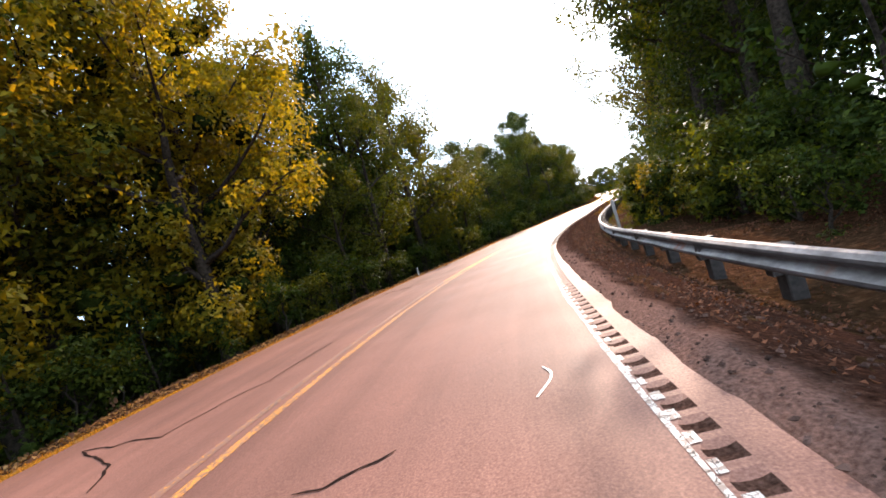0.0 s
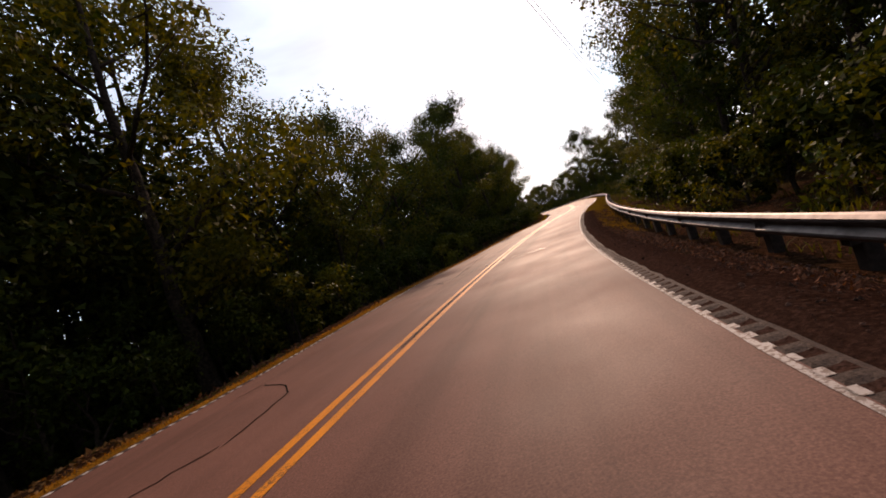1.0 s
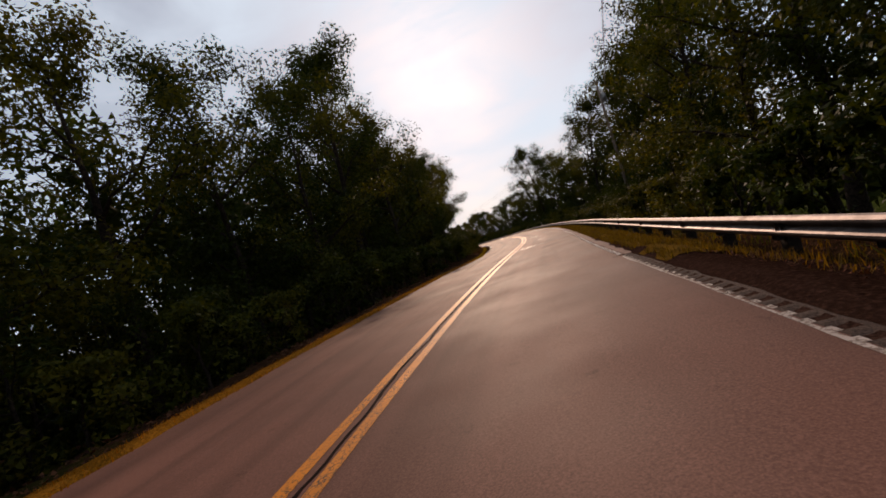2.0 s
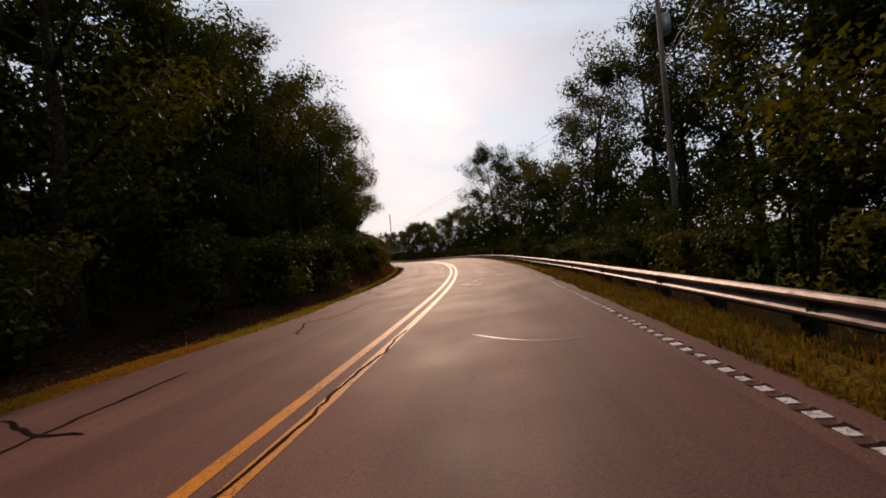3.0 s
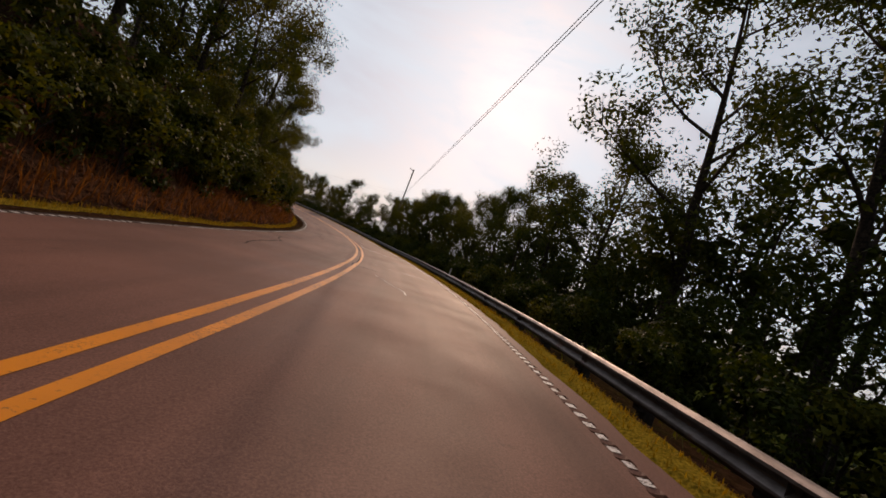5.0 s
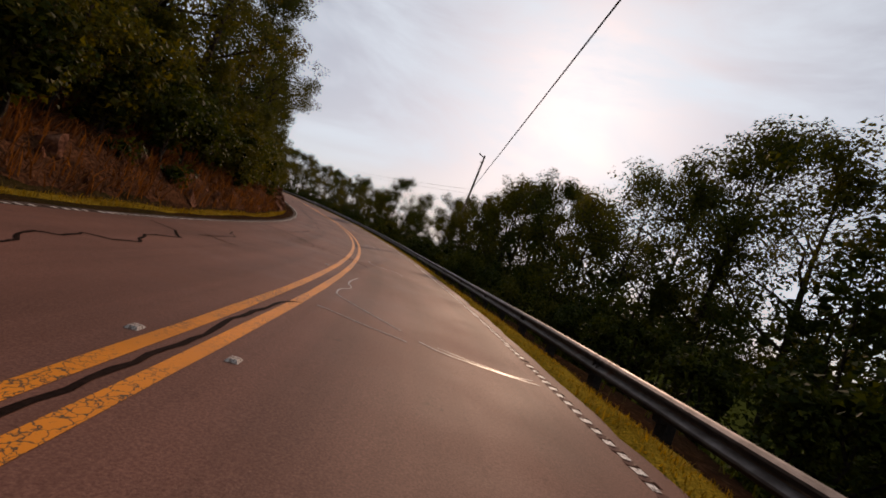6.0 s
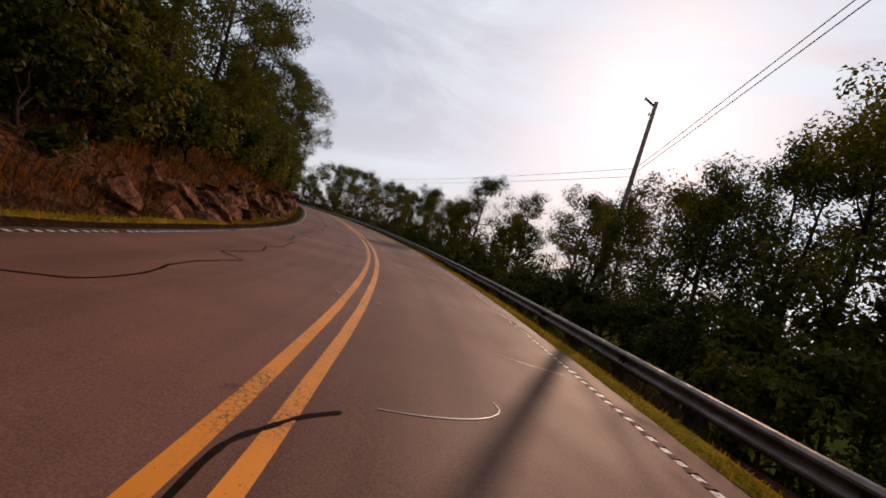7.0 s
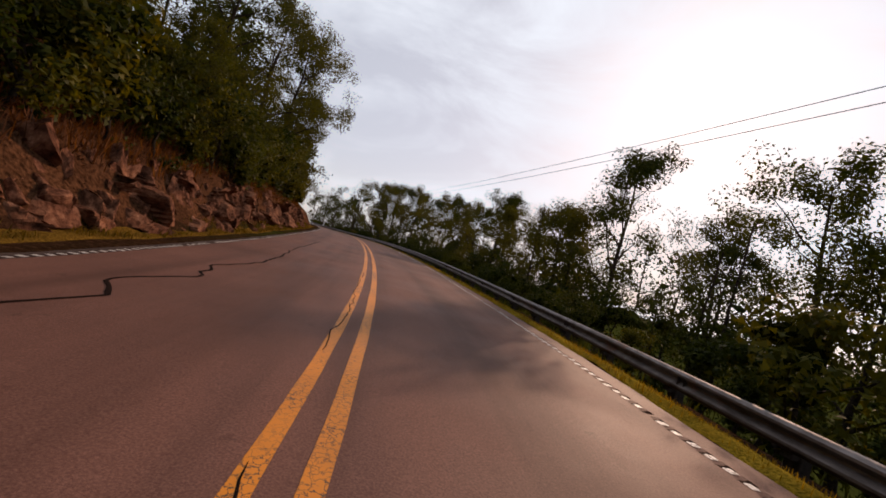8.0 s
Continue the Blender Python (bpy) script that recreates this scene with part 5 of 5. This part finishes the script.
deep_wood(10, 37, 2.6, -15.6, 0.7, ((10, 17.5), (37, 17.5)))
deep_wood(24, 52, 3.0, 14.6, 0.7, ((24, 16.0), (52, 15.0)))
deep_wood(5, 40, 2.8, -18.0, 0.8, ((0, 13.0), (40, 13.0)))
deep_wood(20, 60, 5.0, -22.5, 1.0, ((20, 16.0), (60, 15.0)))
deep_wood(86, 112, 2.8, -14.0, 0.6, ((86, 13.0), (112, 13.0)))
deep_wood(36, 84, 5.0, -19.0, 0.8, ((36, 13.0), (84, 13.0)))
deep_wood(26, 76, 3.4, -14.8, 1.0, ((26, 11.5), (76, 11.5)))

# right wood
deep_wood(93, 116, 3.0, 14.6, 0.6, ((93, 8.5), (116, 8.5)))
plant(TREES, [(0, 10.4, 12.4, 14.0), (2, 15.4, 9.6, 15.0)])
deep_wood(3, 22, 2.4, 10.4, 0.5, ((0, 5.5), (22, 6.0)))
deep_wood(2, 20, 3.6, 15.0, 0.8, ((0, 9.0), (22, 10.0)))
wood_edge(6, 14, 2.2, 9.2, 0.3, ((0, 2.2), (22, 2.2)), SHRUBS, [0])
plant(TREES, [(0, 13.0, 10.2, 15.0), (1, 18.0, 10.8, 14.0), (0, 24.0, 11.6, 15.0), (1, 29.5, 11.2, 14.0), (0, 35.0, 11.6, 15.0), (1, 41.0, 11.2, 14.0), (0, 47.0, 11.6, 14.0), (1, 53.5, 11.6, 13.5),
              (0, 60.0, 12.0, 13.5), (1, 66.0, 12.4, 14.0), (0, 72.0, 12.4, 14.5), (1, 78.0, 14.6, 15.5), (4, 83.0, 15.5, 14.5)])
plant(TREES, [(2, 88.0, 16.6, 17.0), (0, 91.5, 17.5, 18.0), (0, 96.0, 16.0, 17.0), (1, 100.5, 17.5, 17.5), (1, 85.0, 18.0, 17.0), (2, 101.5, 12.2, 15.6), (1, 106.5, 13.5, 13.5), (4, 110.0, 12.4, 9.8), (5, 114.0, 13.0, 9.5), (1, 118.5, 12.6, 12.5), (0, 125.0, 12.6, 14.5), (0, 131.0, 13.0, 18.0),
              (1, 136.5, 12.6, 11.5), (5, 143.5, 13.4, 10.8), (4, 147.0, 14.0, 9.0), (1, 150.5, 14.6, 9.4)])
plant(TREES, [(1, 155.0, 13.5, 9.2), (4, 160.0, 12.6, 7.8), (1, 163.5, 13.4, 8.4), (0, 168.5, 14.0, 9.6), (1, 173.5, 14.0, 8.6), (4, 178.0, 14.0, 7.6), (1, 183.0, 15.2, 8.0), (0, 187.5, 15.0, 8.4), (1, 192.0, 13.4, 7.4),
              (5, 195.5, 13.4, 5.0), (0, 201.5, 13.0, 9.8), (4, 207.0, 12.5, 6.5), (1, 212.0, 13.0, 6.8), (0, 219.0, 12.6, 9.0), (1, 226.0, 12.6, 8.0), (0, 233.0, 12.4, 9.5), (1, 240.0, 12.6, 10.0), (0, 247.0, 12.8, 10.5)])
plant(TREES, [(4, 181.0, 11.8, 5.6), (1, 185.5, 15.0, 7.2), (4, 190.0, 12.0, 4.8), (1, 197.5, 15.5, 6.5), (4, 204.5, 12.2, 6.2), (1, 209.5, 14.0, 7.4), (4, 215.5, 12.2, 7.0), (1, 222.5, 13.5, 8.4), (4, 229.5, 12.0, 8.0),
              (1, 253.0, 12.0, 12.0), (0, 259.0, 11.6, 12.6), (1, 265.0, 11.4, 13.2), (0, 271.0, 11.2, 13.8), (1, 277.0, 11.0, 14.2)])
deep_wood(283, 330, 5.0, 11.0, 0.8, ((283, 14), (330, 14)))
deep_wood(250, 330, 5.0, 15.0, 1.0, ((250, 12), (330, 14)))
deep_wood(228, 330, 5.0, -9.5, 0.8, ((228, 10), (330, 10)))
deep_wood(80, 100, 2.6, 15.0, 0.8, ((80, 7), (100, 7)))
deep_wood(4, 84, 6.0, 16.0, 1.2, ((0, 15), (80, 15)))
deep_wood(84, 160, 5.0, 18.5, 1.5, ((80, 17), (125, 17), (140, 13), (160, 11)))
wood_edge(9, 56, 2.4, 8.3, 0.5, ((0, 2.6), (258, 2.8)), SHRUBS, [1, 0, 0])
plant(SHRUBS, [(2, 17.5, 8.0, 1.9), (2, 21.5, 8.2, 2.0), (1, 13.0, 8.2, 1.4), (2, 16.0, 7.5, 1.8), (1, 19.5, 7.4, 2.3), (1, 24.5, 7.8, 1.6), (1, 28.0, 7.8, 1.8)])
wood_edge(1, 12, 2.0, 8.0, 0.2, ((0, 1.5), (12, 1.6)), SHRUBS, [0, 0, 1])
plant(TREES, [(2, 9.6, 9.8, 15.0)])
wood_edge(56, 84, 2.9, 8.4, 0.5, ((0, 2.4), (258, 2.6)), SHRUBS, [1, 0])
deep_wood(5, 84, 4.6, 12.6, 0.6, ((0, 6.0), (80, 6.5)))
wood_edge(86, 214, 2.4, 7.6, 0.3, ((86, 1.9), (150, 1.8), (190, 1.6), (214, 1.6)), SHRUBS, [0, 0, 1])
wood_edge(84, 320, 2.6, 9.4, 0.7, ((0, 2.8), (258, 3.0)), SHRUBS, [0, 1, 0])
deep_wood(84, 320, 4.4, 12.0, 0.8, ((0, 6.6), (165, 6.2), (180, 5.2), (200, 5.0), (258, 5.5)))
plant(TREES, [(1, 176.0, 13.2, 8.0), (0, 179.2, 13.6, 8.2), (1, 171.5, 13.4, 9.8), (0, 174.2, 14.6, 9.0), (1, 168.8, 12.8, 9.0), (0, 165.5, 13.2, 9.8), (1, 158.0, 13.2, 9.4), (0, 153.0, 13.6, 10.6)])
deep_wood(132, 178, 3.0, 13.6, 0.6, ((132, 8.2), (165, 7.8), (180, 6.6), (190, 6.0)))
deep_wood(100, 250, 5.2, 15.5, 0.8, ((0, 8.0), (130, 8.0), (165, 7.2), (185, 6.0), (258, 7.0)))
deep_wood(-20, 90, 7.0, 24, 2.5, ((0, 15), (90, 15)))
deep_wood(120, 180, 2.4, 10.6, 0.4, ((120, 4.0), (150, 4.0), (180, 3.4)))
deep_wood(84, 120, 3.0, 10.4, 0.4, ((84, 4.2), (120, 4.2)))
deep_wood(124, 148, 2.6, 15.2, 0.6, ((124, 13.5), (136, 12.0), (148, 10.0)))
deep_wood(84, 104, 2.8, -16.0, 0.6, ((84, 17.0), (104, 16.5)))
deep_wood(34, 64, 2.6, -17.0, 0.6, ((34, 11.0), (64, 11.5)))
deep_wood(33, 62, 2.3, -11.6, 0.4, ((33, 5.5), (62, 5.5)))
deep_wood(97, 112, 2.2, 13.2, 0.4, ((97, 5.5), (112, 5.5)))
deep_wood(37, 52, 2.2, -14.0, 0.4, ((37, 8.5), (52, 8.5)))
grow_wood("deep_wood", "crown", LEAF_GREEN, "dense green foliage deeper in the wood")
grow_wood("deep_wood_trunks", "trunk", BARK, "dark trunks and limbs deeper in the wood")
for proto, unit in TREES + SHRUBS + FAR:
    for o in (*proto.children_recursive, proto):
        bpy.data.objects.remove(o)

# ---- painted dashes left between the grooves ----


def dash_geometry(s, d, w):
    q = [spots(s + a, d + b * w / 2 + 0.006 * math.sin(s * 7 + b), 0.004) for a, b in ((0.0, -1), (0.0, 1), (PITCH * 0.44, 1), (PITCH * 0.44, -1))]
    return q


def dashes(name, first, last, phase, d, w, singles, label, paint=WHITE):
    owner = tagged(new(name), label, "road line", kind="structure")
    s_all = first + PITCH * np.arange(int((last - first) / PITCH)) + phase
    rv, rf = [], []
    dr = np.random.default_rng(int(abs(d) * 100))
    for s in s_all:
        if dr.uniform() < 0.04:
            continue
        q = dash_geometry(s, d + dr.normal() * 0.006, w * dr.uniform(0.8, 1.1))
        if singles[0] < s < singles[1]:
            mesh_object("dash", q, [(0, 1, 2, 3)], paint).parent = owner
        else:
            k = len(rv)
            rv += q
            rf.append((k, k + 1, k + 2, k + 3))
    ob = mesh_object("far_dashes", rv, rf, paint)
    ob.parent = owner
    tagged(ob, kind="stuff")


dashes("edge_line_shoulder", -29.8, 51.8, PITCH * 0.74, 3.37, 0.05, (0, 46), "ragged white edge line bitten by the rumble grooves", EDGE_WHITE)
dashes("edge_line_right", 52.0, 335, PITCH * 0.74, 3.355, 0.088, (66, 127), "white edge line broken into dashes by the rumble grooves")
dashes("edge_line_left", 22.0, 335, PITCH * 0.72, -4.14, 0.11, (80, 141), "white edge line on the left broken into dashes")
